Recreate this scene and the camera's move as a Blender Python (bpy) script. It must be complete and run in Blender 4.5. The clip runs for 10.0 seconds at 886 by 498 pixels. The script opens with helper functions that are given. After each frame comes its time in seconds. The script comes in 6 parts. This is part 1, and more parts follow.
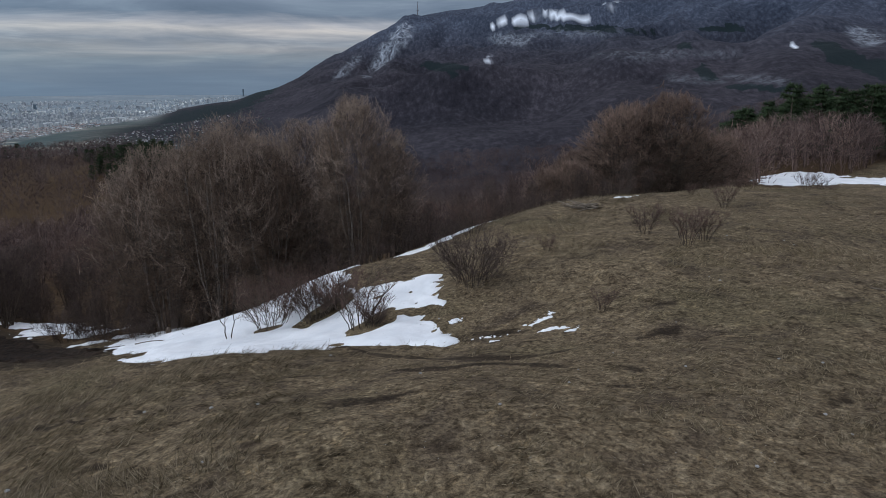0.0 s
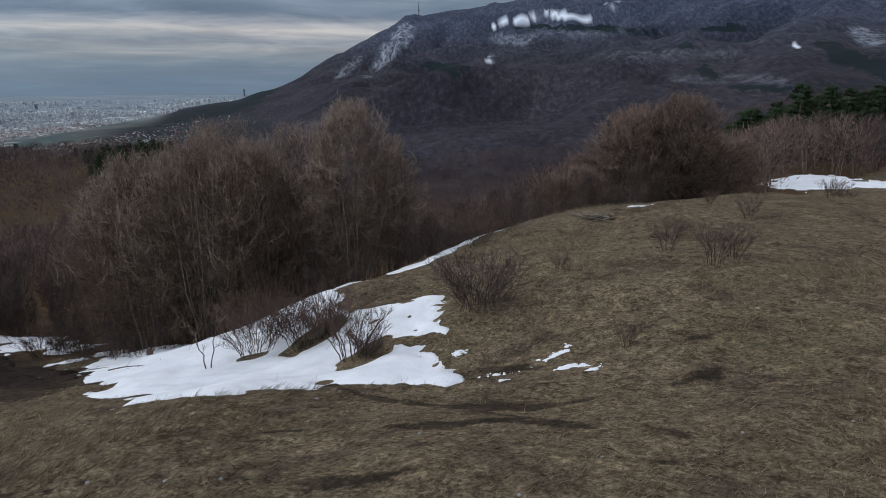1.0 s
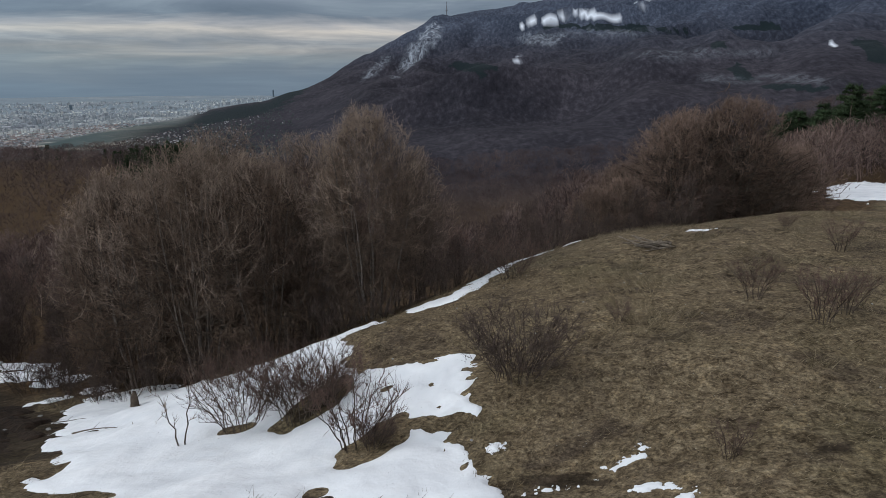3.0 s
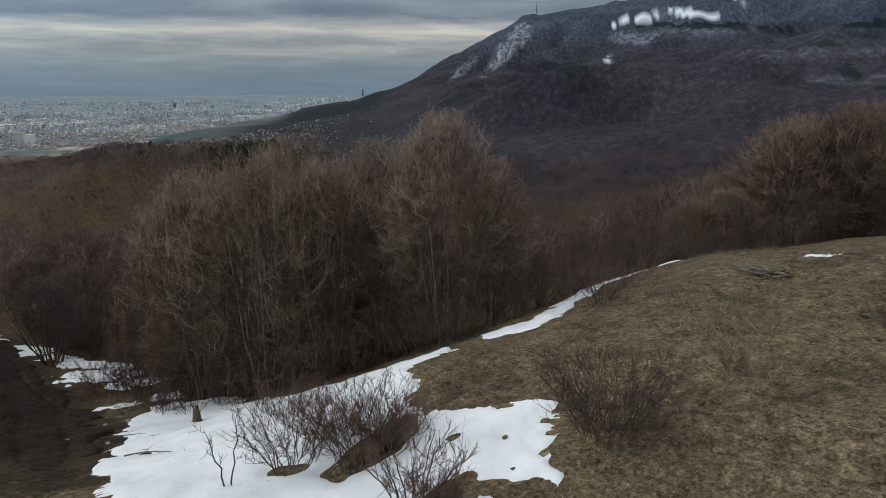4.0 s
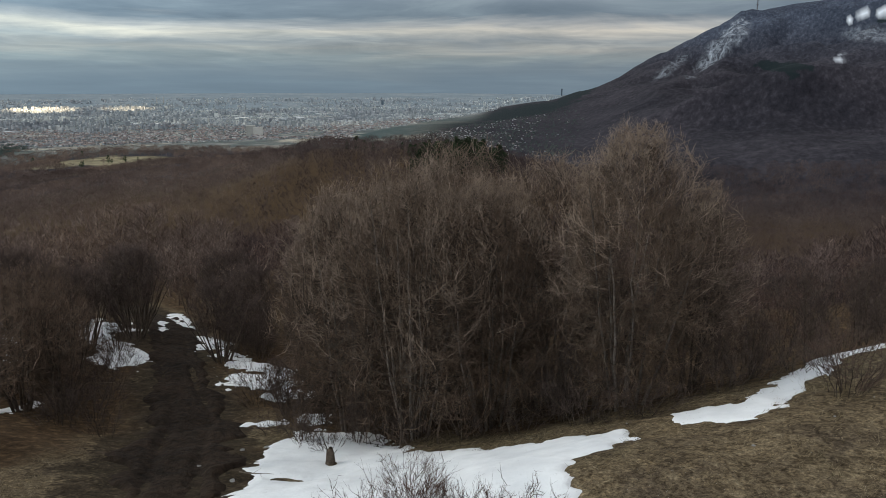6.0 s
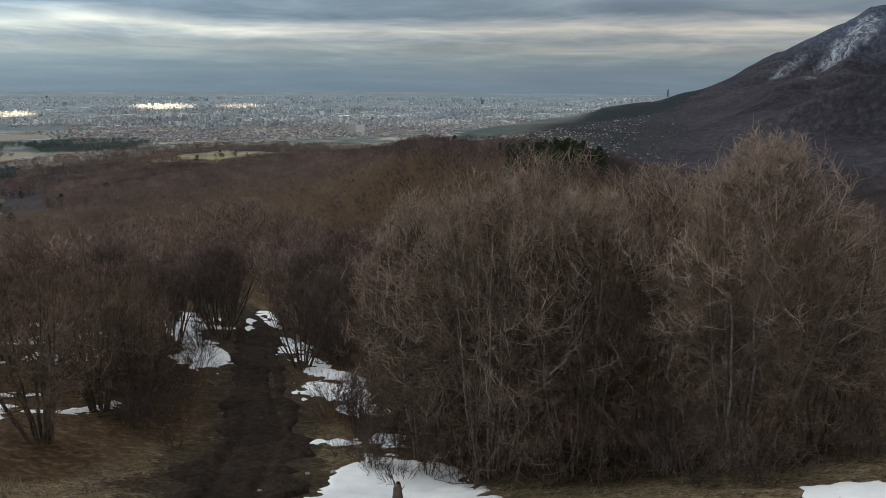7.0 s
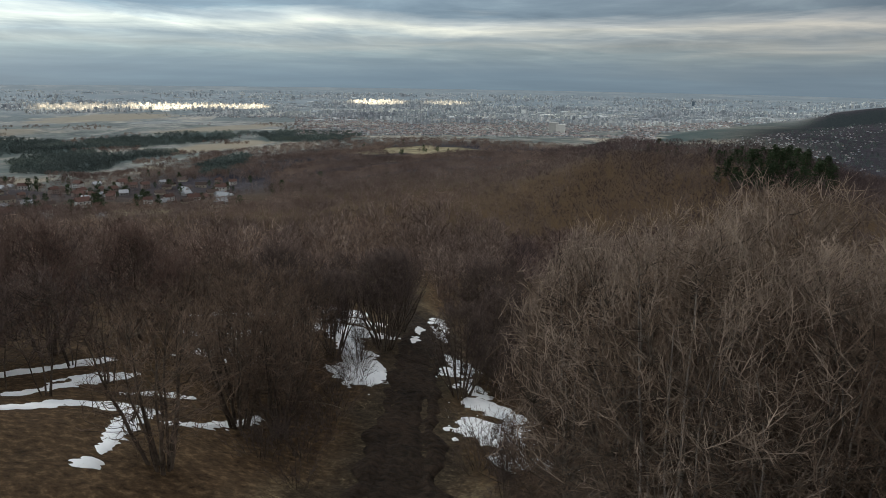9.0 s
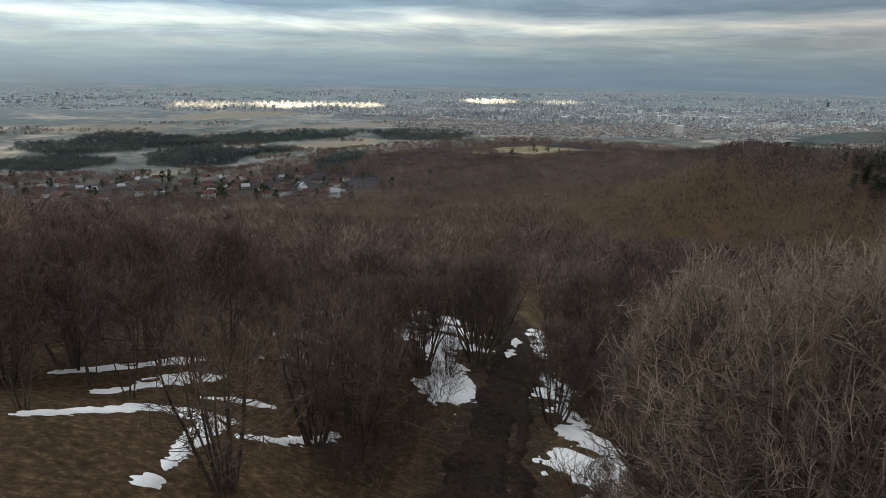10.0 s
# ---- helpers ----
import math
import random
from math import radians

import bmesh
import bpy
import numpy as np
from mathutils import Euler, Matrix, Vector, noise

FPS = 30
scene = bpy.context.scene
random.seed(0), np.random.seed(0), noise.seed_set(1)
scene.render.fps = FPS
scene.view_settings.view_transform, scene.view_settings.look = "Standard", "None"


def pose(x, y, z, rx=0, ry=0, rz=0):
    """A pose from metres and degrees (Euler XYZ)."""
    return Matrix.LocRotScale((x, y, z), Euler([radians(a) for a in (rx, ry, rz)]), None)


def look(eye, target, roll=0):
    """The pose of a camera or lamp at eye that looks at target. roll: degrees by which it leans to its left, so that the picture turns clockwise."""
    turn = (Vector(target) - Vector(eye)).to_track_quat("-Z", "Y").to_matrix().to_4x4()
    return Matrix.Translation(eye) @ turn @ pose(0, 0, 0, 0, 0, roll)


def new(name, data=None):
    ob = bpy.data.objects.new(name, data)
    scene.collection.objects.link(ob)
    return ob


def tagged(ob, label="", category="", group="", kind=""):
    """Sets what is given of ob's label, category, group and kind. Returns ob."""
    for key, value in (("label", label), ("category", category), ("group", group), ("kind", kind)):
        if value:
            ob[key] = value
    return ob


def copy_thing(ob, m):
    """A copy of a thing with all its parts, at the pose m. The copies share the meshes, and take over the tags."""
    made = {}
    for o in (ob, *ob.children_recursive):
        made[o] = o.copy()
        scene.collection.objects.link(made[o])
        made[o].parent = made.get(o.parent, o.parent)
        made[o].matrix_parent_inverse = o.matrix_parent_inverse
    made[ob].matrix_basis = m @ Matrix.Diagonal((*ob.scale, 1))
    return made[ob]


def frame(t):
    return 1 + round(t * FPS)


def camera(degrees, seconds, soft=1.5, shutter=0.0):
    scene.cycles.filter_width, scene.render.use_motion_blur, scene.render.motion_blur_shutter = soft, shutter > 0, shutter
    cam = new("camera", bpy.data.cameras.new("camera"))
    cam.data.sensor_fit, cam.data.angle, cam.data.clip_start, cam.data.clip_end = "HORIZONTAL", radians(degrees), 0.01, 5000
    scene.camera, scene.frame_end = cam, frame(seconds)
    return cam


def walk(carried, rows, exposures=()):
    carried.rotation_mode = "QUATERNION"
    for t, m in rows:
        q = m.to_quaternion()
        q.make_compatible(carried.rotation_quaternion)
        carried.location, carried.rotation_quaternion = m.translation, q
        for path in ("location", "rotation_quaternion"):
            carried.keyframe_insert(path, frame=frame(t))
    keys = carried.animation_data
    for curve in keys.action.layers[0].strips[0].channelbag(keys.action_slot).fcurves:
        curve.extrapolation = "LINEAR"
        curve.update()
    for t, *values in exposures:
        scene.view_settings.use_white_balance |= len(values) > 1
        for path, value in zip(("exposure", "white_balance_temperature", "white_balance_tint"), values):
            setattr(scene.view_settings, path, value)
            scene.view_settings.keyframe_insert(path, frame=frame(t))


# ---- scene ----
cam = camera(65.0, 10.0, soft=0.75)
# seconds, eye, target, roll
PATH = [
    (0, (0.304, -0.467, 6.968), (0.278, 1.476, 6.494), -0.1),
    (0.5, (0.242, 0.921, 6.998), (0.216, 2.864, 6.524), -0.1),
    (1, (0.223, 2.314, 7.028), (0.194, 4.257, 6.554), -0.1),
    (1.5, (0.17, 3.702, 7.05), (0.141, 5.644, 6.576), -0.2),
    (2, (0.102, 5.092, 7.054), (0.071, 7.035, 6.58), -0.2),
    (3.5, (-0.048, 8.998, 7.294), (-0.25, 10.931, 6.822), -0.2),
    (4, (-0.122, 10.395, 7.331), (-0.461, 12.309, 6.858), -0.1),
    (4.5, (-0.254, 11.767, 7.364), (-0.728, 13.652, 6.892), -0.1),
    (5, (-0.425, 13.126, 7.408), (-1.028, 14.973, 6.936), -0.0),
    (5.5, (-0.647, 14.439, 7.443), (-1.374, 16.241, 6.97), 0.1),
    (7, (-2.022, 18.393, 7.441), (-3.105, 20.006, 6.964), 0.4),
    (7.5, (-2.689, 19.729, 7.45), (-3.883, 21.26, 6.972), 0.6),
    (8, (-3.392, 20.914, 7.43), (-4.686, 22.361, 6.95), 0.8),
    (8.5, (-4.169, 22.132, 7.43), (-5.562, 23.484, 6.948), 0.9),
    (9, (-5.045, 23.291, 7.437), (-6.532, 24.538, 6.951), 0.9),
    (9.5, (-5.965, 24.423, 7.426), (-7.542, 25.552, 6.936), 0.9),
    (10, (-6.91, 25.488, 7.402), (-8.573, 26.484, 6.91), 0.8),
]
walk(cam, [(t, look(eye, target, roll)) for t, eye, target, roll in PATH],
     exposures=[(0, -0.03, 6020, 16.5), (2, 0.0, 6230, 16.5), (3.5, 0.03, 6450, 13.5), (5.5, 0.07, 6600, 11.5), (10, 0.14, 6700, 11.5)])

# ---- sky and light ----
SUN_AZ, SUN_EL = radians(100), radians(32)   # bearing left of the y axis, height
sun = new("sun", bpy.data.lights.new("sun", "SUN"))
sun.data.energy, sun.data.angle, sun.data.color = 0.9, radians(18), (1.0, 0.95, 0.88)
sun.matrix_world = look((-math.sin(SUN_AZ) * math.cos(SUN_EL) * 50, math.cos(SUN_AZ) * math.cos(SUN_EL) * 50, 50 * math.sin(SUN_EL)), (0, 0, 0))
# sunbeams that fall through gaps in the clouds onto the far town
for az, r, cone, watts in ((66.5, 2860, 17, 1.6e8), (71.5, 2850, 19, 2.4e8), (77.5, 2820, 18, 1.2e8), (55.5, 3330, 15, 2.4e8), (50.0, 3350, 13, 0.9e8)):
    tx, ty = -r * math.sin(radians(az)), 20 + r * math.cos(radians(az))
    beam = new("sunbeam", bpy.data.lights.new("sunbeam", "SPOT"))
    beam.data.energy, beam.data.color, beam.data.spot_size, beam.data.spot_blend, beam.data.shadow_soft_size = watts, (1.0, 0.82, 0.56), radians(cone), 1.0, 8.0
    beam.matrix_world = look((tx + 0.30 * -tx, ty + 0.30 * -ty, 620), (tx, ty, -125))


def node(tree, kind, x=0, y=0, **values):
    n = tree.nodes.new(kind)
    n.location = (x, y)
    for key, value in values.items():
        n.inputs[key].default_value = value
    return n


def maths(tree, op, a, b=None, c=None):
    n = tree.nodes.new("ShaderNodeMath")
    n.operation = op
    for i, v in enumerate((a, b, c)):
        if v is None:
            continue
        if isinstance(v, (int, float)):
            n.inputs[i].default_value = v
        else:
            tree.links.new(v, n.inputs[i])
    return n.outputs[0]


def ramp(tree, fac, stops):
    n = tree.nodes.new("ShaderNodeValToRGB")
    while len(n.color_ramp.elements) < len(stops):
        n.color_ramp.elements.new(0.5)
    for e, (p, c) in zip(n.color_ramp.elements, stops):
        e.position, e.color = p, (*c, 1) if len(c) == 3 else c
    tree.links.new(fac, n.inputs[0])
    return n.outputs[0]


def mixed(tree, kind, fac, a, b):
    n = tree.nodes.new("ShaderNodeMix")
    n.data_type, n.blend_type = "RGBA", kind
    for socket, v in ((n.inputs[0], fac), (n.inputs[6], a), (n.inputs[7], b)):
        if isinstance(v, (int, float)):
            socket.default_value = v
        elif isinstance(v, tuple):
            socket.default_value = (*v, 1)
        else:
            tree.links.new(v, socket)
    return n.outputs[2]


def noise_of(tree, vector, scale, detail=3.0, rough=0.55, distortion=0.0):
    n = tree.nodes.new("ShaderNodeTexNoise")
    n.inputs["Scale"].default_value, n.inputs["Detail"].default_value = scale, detail
    n.inputs["Roughness"].default_value, n.inputs["Distortion"].default_value = rough, distortion
    tree.links.new(vector, n.inputs["Vector"])
    return n.outputs["Fac"]


world = bpy.data.worlds.new("overcast_sky")
scene.world = world
world.use_nodes = True
wt = world.node_tree
wt.nodes.clear()
sky = wt.nodes.new("ShaderNodeTexSky")
sky.sky_type, sky.sun_disc, sky.sun_elevation, sky.sun_rotation = "NISHITA", False, SUN_EL, -SUN_AZ
coord = wt.nodes.new("ShaderNodeTexCoord")
split = wt.nodes.new("ShaderNodeSeparateXYZ")
wt.links.new(coord.outputs["Generated"], split.inputs[0])
height = split.outputs["Z"]
bearing = maths(wt, "ARCTAN2", maths(wt, "MULTIPLY", split.outputs["X"], -1.0), split.outputs["Y"])
flat = wt.nodes.new("ShaderNodeCombineXYZ")
wt.links.new(maths(wt, "MULTIPLY", bearing, 3.0), flat.inputs[0])
wt.links.new(maths(wt, "MULTIPLY", height, 20.0), flat.inputs[1])
banks = noise_of(wt, flat.outputs[0], 1.0, 6.0, 0.58, 0.8)
fine = wt.nodes.new("ShaderNodeCombineXYZ")
wt.links.new(maths(wt, "MULTIPLY", bearing, 5.0), fine.inputs[0])
wt.links.new(maths(wt, "MULTIPLY", height, 80.0), fine.inputs[1])
wisps = noise_of(wt, fine.outputs[0], 1.0, 4.0, 0.6, 0.2)
wobble = maths(wt, "ADD", height, maths(wt, "MULTIPLY", maths(wt, "SUBTRACT", banks, 0.5), 0.05))
level = maths(wt, "DIVIDE", maths(wt, "ADD", wobble, 0.06), 0.30)
veil = ramp(wt, level, [
    (0.00, (0.150, 0.222, 0.288)), (0.20, (0.155, 0.225, 0.290)), (0.25, (0.18, 0.245, 0.300)), (0.29, (0.235, 0.295, 0.330)), (0.325, (0.315, 0.345, 0.355)),
    (0.36, (0.27, 0.315, 0.35)), (0.405, (0.56, 0.56, 0.52)), (0.435, (0.40, 0.43, 0.45)), (0.475, (0.17, 0.23, 0.29)), (0.56, (0.20, 0.262, 0.325)),
    (0.70, (0.30, 0.345, 0.39)), (1.0, (0.66, 0.70, 0.75))])
streaks = ramp(wt, wisps, [(0.30, (0.92, 0.93, 0.94)), (0.52, (1.0, 1.0, 1.0)), (0.74, (1.14, 1.13, 1.10))])
# the underside of a broken cloud sheet, foreshortened towards the horizon
inverse = maths(wt, "DIVIDE", 1.0, maths(wt, "ADD", maths(wt, "MAXIMUM", height, 0.0), 0.055))
sheet = wt.nodes.new("ShaderNodeCombineXYZ")
wt.links.new(maths(wt, "MULTIPLY", split.outputs["X"], inverse), sheet.inputs[0])
wt.links.new(maths(wt, "MULTIPLY", split.outputs["Y"], inverse), sheet.inputs[1])
puffs = noise_of(wt, sheet.outputs[0], 0.62, 7.0, 0.60, 0.55)
billows = ramp(wt, puffs, [(0.30, (0.66, 0.70, 0.74)), (0.43, (0.86, 0.88, 0.90)), (0.52, (1.0, 1.0, 1.0)), (0.62, (1.24, 1.22, 1.17)), (0.74, (1.40, 1.36, 1.28))])
rising = wt.nodes.new("ShaderNodeMapRange")
wt.links.new(height, rising.inputs["Value"])
rising.inputs["From Min"].default_value, rising.inputs["From Max"].default_value = 0.005, 0.05
streaks = mixed(wt, "MULTIPLY", rising.outputs[0], streaks, billows)
clouds = mixed(wt, "MULTIPLY", 1.0, veil, streaks)
# lighter towards the hidden sun
glow = maths(wt, "ADD", 1.0, maths(wt, "MULTIPLY", maths(wt, "SMOOTH_MIN", maths(wt, "MAXIMUM", maths(wt, "SUBTRACT", bearing, 0.5), 0.0), 1.3, 0.3), 0.95))
high = wt.nodes.new("ShaderNodeMapRange")
wt.links.new(level, high.inputs["Value"])
high.inputs["From Min"].default_value, high.inputs["From Max"].default_value = 0.10, 0.42
lit = mixed(wt, "MULTIPLY", high.outputs[0], clouds, glow)
# clearer blue-green air to the west, warmer cloud over the mountain
lit = mixed(wt, "MULTIPLY", 1.0, lit, ramp(wt, maths(wt, "MULTIPLY", bearing, 0.6), [(0.15, (1.03, 1.0, 0.98)), (0.5, (0.94, 1.0, 1.01)), (0.75, (0.86, 0.99, 1.03))]))
skylight = mixed(wt, "MULTIPLY", 1.0, sky.outputs[0], (0.09, 0.09, 0.09))
both = mixed(wt, "MIX", 0.93, skylight, lit)
back = wt.nodes.new("ShaderNodeBackground")
wt.links.new(both, back.inputs[0])
back.inputs[1].default_value = 0.95
wt.links.new(back.outputs[0], wt.nodes.new("ShaderNodeOutputWorld").inputs[0])

# ---- the lie of the land ----
# the near hill: a tilted plane and soft swells on a 13 m grid
PLANE = (0.47, 3.68, -4.73)
SWELLS = [
    [-0.07, -0.06, 0.61, 0.84, -0.0],
    [-0.52, -0.05, -0.45, 1.56, -0.37],
    [-0.11, 3.85, -0.44, -0.23, -0.74],
    [0.69, 0.33, -1.68, 0.26, -0.51],
    [0.96, -0.22, 2.09, 0.57, -1.63],
    [0.72, 0.89, 1.28, 1.66, 0.52],
    [-1.27, -0.36, 0.84, 1.4, 2.33],

]
# small knobs and hollows: place, height, width
KNOBS = [(1.2, 20.2, -0.6, 3.0), (-1.0, 11.3, 0.5, 3.5), (-5.2, 30.6, 0.75, 2.8), (-5.8, 25.3, -0.55, 2.8), (6.0, 46.0, 0.8, 5.0), (-7.5, 18.2, 0.55, 2.6)]
# the wider land: heights by bearing (degrees left of the y axis) and distance
REACH = (60, 120, 250, 520, 1000, 1700, 2600, 3500, 4950)
LAND = {
    -180: (2, 0, 0, 0, 0, 20, 60, 100, 100),
    -100: (1, 0, 0, 10, 40, 120, 260, 400, 450),
    -60: (-1, -6, -10, 0, 40, 120, 280, 480, 600),
    -30: (-4.5, -8.4, -10, -16, 0, 90, 270, 480, 560),
    -12: (-8, -20, -52, -95, -55, 40, 200, 410, 420),
    0: (-12, -32, -66, -104, -70, 10, 130, 325, 150),
    3.8: (-13, -32, -63, -101, -82, -16, 95, 280, 10),
    5.3: (-13, -32, -62, -100, -85, -24, 84, 208, -10),
    9: (-14, -32, -60, -96, -92, -50, 45, 106, -60),
    15: (-14, -29, -50, -74, -106, -90, -32, -75, -100),
    17.5: (-14, -28, -50, -64, -107, -95, -68, -92, -92),
    24: (-14, -27, -58, -49, -110, -101, -116, -120, -88),
    36: (-14, -26, -66, -46, -106, -117, -125, -122, -88),
    50: (-14, -25, -66, -74, -99, -124, -125, -122, -88),
    70: (-11, -24, -58, -86, -116, -124, -125, -122, -88),
    110: (-8, -17, -42, -75, -112, -122, -125, -122, -88),
    180: (2, 0, 0, 0, 0, 20, 60, 100, 100),
}
# spurs of the mountain: bearing, distance, half sizes (degrees, metres), lift
SPURS = [(0.5, 1560, 7.5, 190, 36), (1.0, 2060, 9.0, 200, -34), (-7.5, 1250, 3.0, 260, -16), (-13.0, 1500, 2.6, 420, 30), (-9.5, 1900, 2.2, 420, -26), (-18.5, 1550, 3.2, 330, 34),
         (-16.5, 2150, 4.0, 240, -36), (-25.0, 1650, 3.0, 420, 30), (-22.0, 2000, 2.5, 380, -30), (6.5, 2350, 0.8, 420, -18), (4.6, 2500, 0.7, 420, 14), (-5.5, 2500, 2.0, 300, 22)]
HUB = (0.0, 20.0)


def on_meadow(x, y):
    """Below 1 on the hay meadow of the far ridge."""
    return np.hypot((-0.777 * x + 0.629 * y - 1050) / 140, (0.629 * x + 0.777 * y - 15) / 74)


def hash01(i, j, seed):
    h = np.sin(i * 127.1 + j * 311.7 + seed * 74.7) * 43758.5453
    return h - np.floor(h)


def vnoise(x, y, seed=0):
    """Smooth value noise from -1 to 1."""
    i, j = np.floor(x), np.floor(y)
    u, v = x - i, y - j
    u, v = u * u * u * (u * (u * 6 - 15) + 10), v * v * v * (v * (v * 6 - 15) + 10)
    a, b = hash01(i, j, seed), hash01(i + 1, j, seed)
    c, d = hash01(i, j + 1, seed), hash01(i + 1, j + 1, seed)
    return 2 * ((a * (1 - u) + b * u) * (1 - v) + (c * (1 - u) + d * u) * v) - 1


def fbm(x, y, seed=0, octaves=4):
    total, amp = 0.0, 1.0
    for k in range(octaves):
        total = total + amp * vnoise(x * 2 ** k, y * 2 ** k, seed + k)
        amp *= 0.5
    return total


def smooth(a, b, x):
    t = np.clip((x - a) / (b - a), 0, 1)
    return t * t * (3 - 2 * t)


def near_land(x, y):
    z = PLANE[0] + PLANE[1] * x / 30 + PLANE[2] * y / 30
    for i, column in enumerate(SWELLS):
        for j, lift in enumerate(column):
            z = z + lift * np.exp(-((x + 56 - 13 * i) ** 2 + (y - 8 - 13 * j) ** 2) / 201.6)
    for cx, cy, lift, wide in KNOBS:
        z = z + lift * np.exp(-((x - cx) ** 2 + (y - cy) ** 2) / (2 * wide * wide))
    return z


def polar(x, y):
    return np.degrees(np.arctan2(-(x - HUB[0]), y - HUB[1])), np.hypot(x - HUB[0], y - HUB[1])


def wide_land(x, y):
    az, r = polar(x, y)
    lr, knots = np.log(np.clip(r, 60, 4950)), np.log(np.array(REACH, float))
    bearings = sorted(LAND)
    table = np.array([LAND[b] for b in bearings], float)
    slope = np.gradient(table, knots, axis=1)
    k = np.clip(np.searchsorted(knots, lr, side="right") - 1, 0, len(knots) - 2)
    h = knots[k + 1] - knots[k]
    t = (lr - knots[k]) / h
    b = np.clip(np.searchsorted(np.array(bearings, float), az, side="right") - 1, 0, len(bearings) - 2)
    lo, hi = np.array(bearings, float)[b], np.array(bearings, float)[b + 1]
    u = (az - lo) / (hi - lo)
    u = 0.5 * u + 0.5 * u * u * (3 - 2 * u)

    def radial(row):
        p0, p1, m0, m1 = table[row, k], table[row, k + 1], slope[row, k] * h, slope[row, k + 1] * h
        return (2 * t ** 3 - 3 * t ** 2 + 1) * p0 + (t ** 3 - 2 * t ** 2 + t) * m0 + (-2 * t ** 3 + 3 * t ** 2) * p1 + (t ** 3 - t ** 2) * m1
    return radial(b) * (1 - u) + radial(b + 1) * u


def land(x, y):
    x, y = np.asarray(x, float), np.asarray(y, float)
    az, r = polar(x, y)
    near = 1 - smooth(45, 80, np.hypot(x + 8, y - 28))
    near = near * (1 - smooth(-6, -26, y))
    z = near * near_land(x, y) + (1 - near) * wide_land(x, y)
    # spurs and gullies on the mountain and the wooded hills
    hill = smooth(15, 5, az) * smooth(500, 1400, r)
    ridges = 1 - np.abs(fbm(x / 420 + 3, y / 420, 11, 4))
    z = z + hill * (ridges - 0.5) * 0.04 * smooth(3700, 2700, r) * np.clip(r, 0, 3600)
    for b, d, wb, wd, lift in SPURS:
        z = z + lift * np.exp(-((az - b) / wb) ** 2 - ((r - d) / wd) ** 2)
    wood = smooth(90, 300, r) * smooth(1300, 700, r)
    z = z + wood * 6 * fbm(x / 120, y / 120, 21, 3)
    # low rolling ground before the town
    z = z + 5 * smooth(900, 1300, r) * smooth(2500, 1900, r) * smooth(40, 60, az) * fbm(x / 260, y / 260, 25, 3)
    # tussocks and hollows on the near hill
    z = z + 0.10 * smooth(70, 20, r) * fbm(x / 2.1, y / 2.1, 31, 3) + 0.16 * fbm(x / 7.0, y / 7.0, 41, 2) * smooth(120, 60, r)
    return z


# ---- materials ----
def surface(name, rough=0.9):
    m = bpy.data.materials.new(name)
    m.use_nodes = True
    t = m.node_tree
    t.nodes.clear()
    bsdf = t.nodes.new("ShaderNodeBsdfPrincipled")
    bsdf.inputs["Roughness"].default_value = rough
    bsdf.inputs["Specular IOR Level"].default_value = 0.06
    t.links.new(bsdf.outputs[0], t.nodes.new("ShaderNodeOutputMaterial").inputs[0])
    return m, t, bsdf


def bumped(t, bsdf, fac, strength, distance):
    b = node(t, "ShaderNodeBump", Strength=strength, Distance=distance)
    t.links.new(fac, b.inputs["Height"])
    t.links.new(b.outputs[0], bsdf.inputs["Normal"])


def place_of(t):
    return t.nodes.new("ShaderNodeNewGeometry").outputs["Position"]


def plain(name, dark, light, scale, rough=0.9, bump=0.3, depth=0.01, by="place", spread=0.25):
    """A mottled matt surface; every object differs a little."""
    m, t, bsdf = surface(name, rough)
    v = place_of(t) if by == "place" else t.nodes.new("ShaderNodeTexCoord").outputs["Object"]
    n1, n2 = noise_of(t, v, scale, 5.0, 0.6), noise_of(t, v, scale * 0.13, 2.0)
    f = maths(t, "ADD", maths(t, "MULTIPLY", n1, 0.65), maths(t, "MULTIPLY", n2, 0.35))
    c = ramp(t, f, [(0.33, dark), (0.67, light)])
    info = t.nodes.new("ShaderNodeObjectInfo")
    k = maths(t, "ADD", 1.0 - spread, maths(t, "MULTIPLY", info.outputs["Random"], 2 * spread))
    t.links.new(mixed(t, "MULTIPLY", 1.0, c, k), bsdf.inputs["Base Color"])
    if bump:
        bumped(t, bsdf, n1, bump, depth)
    return m


def by_island(name, stops, rough=0.9, grain=0.35, share=0.7, drifts=0.045):
    """A matt surface whose separate pieces take different colours."""
    m, t, bsdf = surface(name, rough)
    g = t.nodes.new("ShaderNodeNewGeometry")
    n = noise_of(t, g.outputs["Position"], grain, 3.0)
    f = maths(t, "ADD", maths(t, "MULTIPLY", g.outputs["Random Per Island"], share), maths(t, "MULTIPLY", n, 1 - share))
    drift = ramp(t, noise_of(t, g.outputs["Position"], drifts, 4.0, 0.6), [(0.32, (0.62, 0.62, 0.66)), (0.5, (1.0, 1.0, 1.0)), (0.68, (1.32, 1.27, 1.18))])
    t.links.new(mixed(t, "MULTIPLY", 1.0, ramp(t, f, stops), drift), bsdf.inputs["Base Color"])
    return m


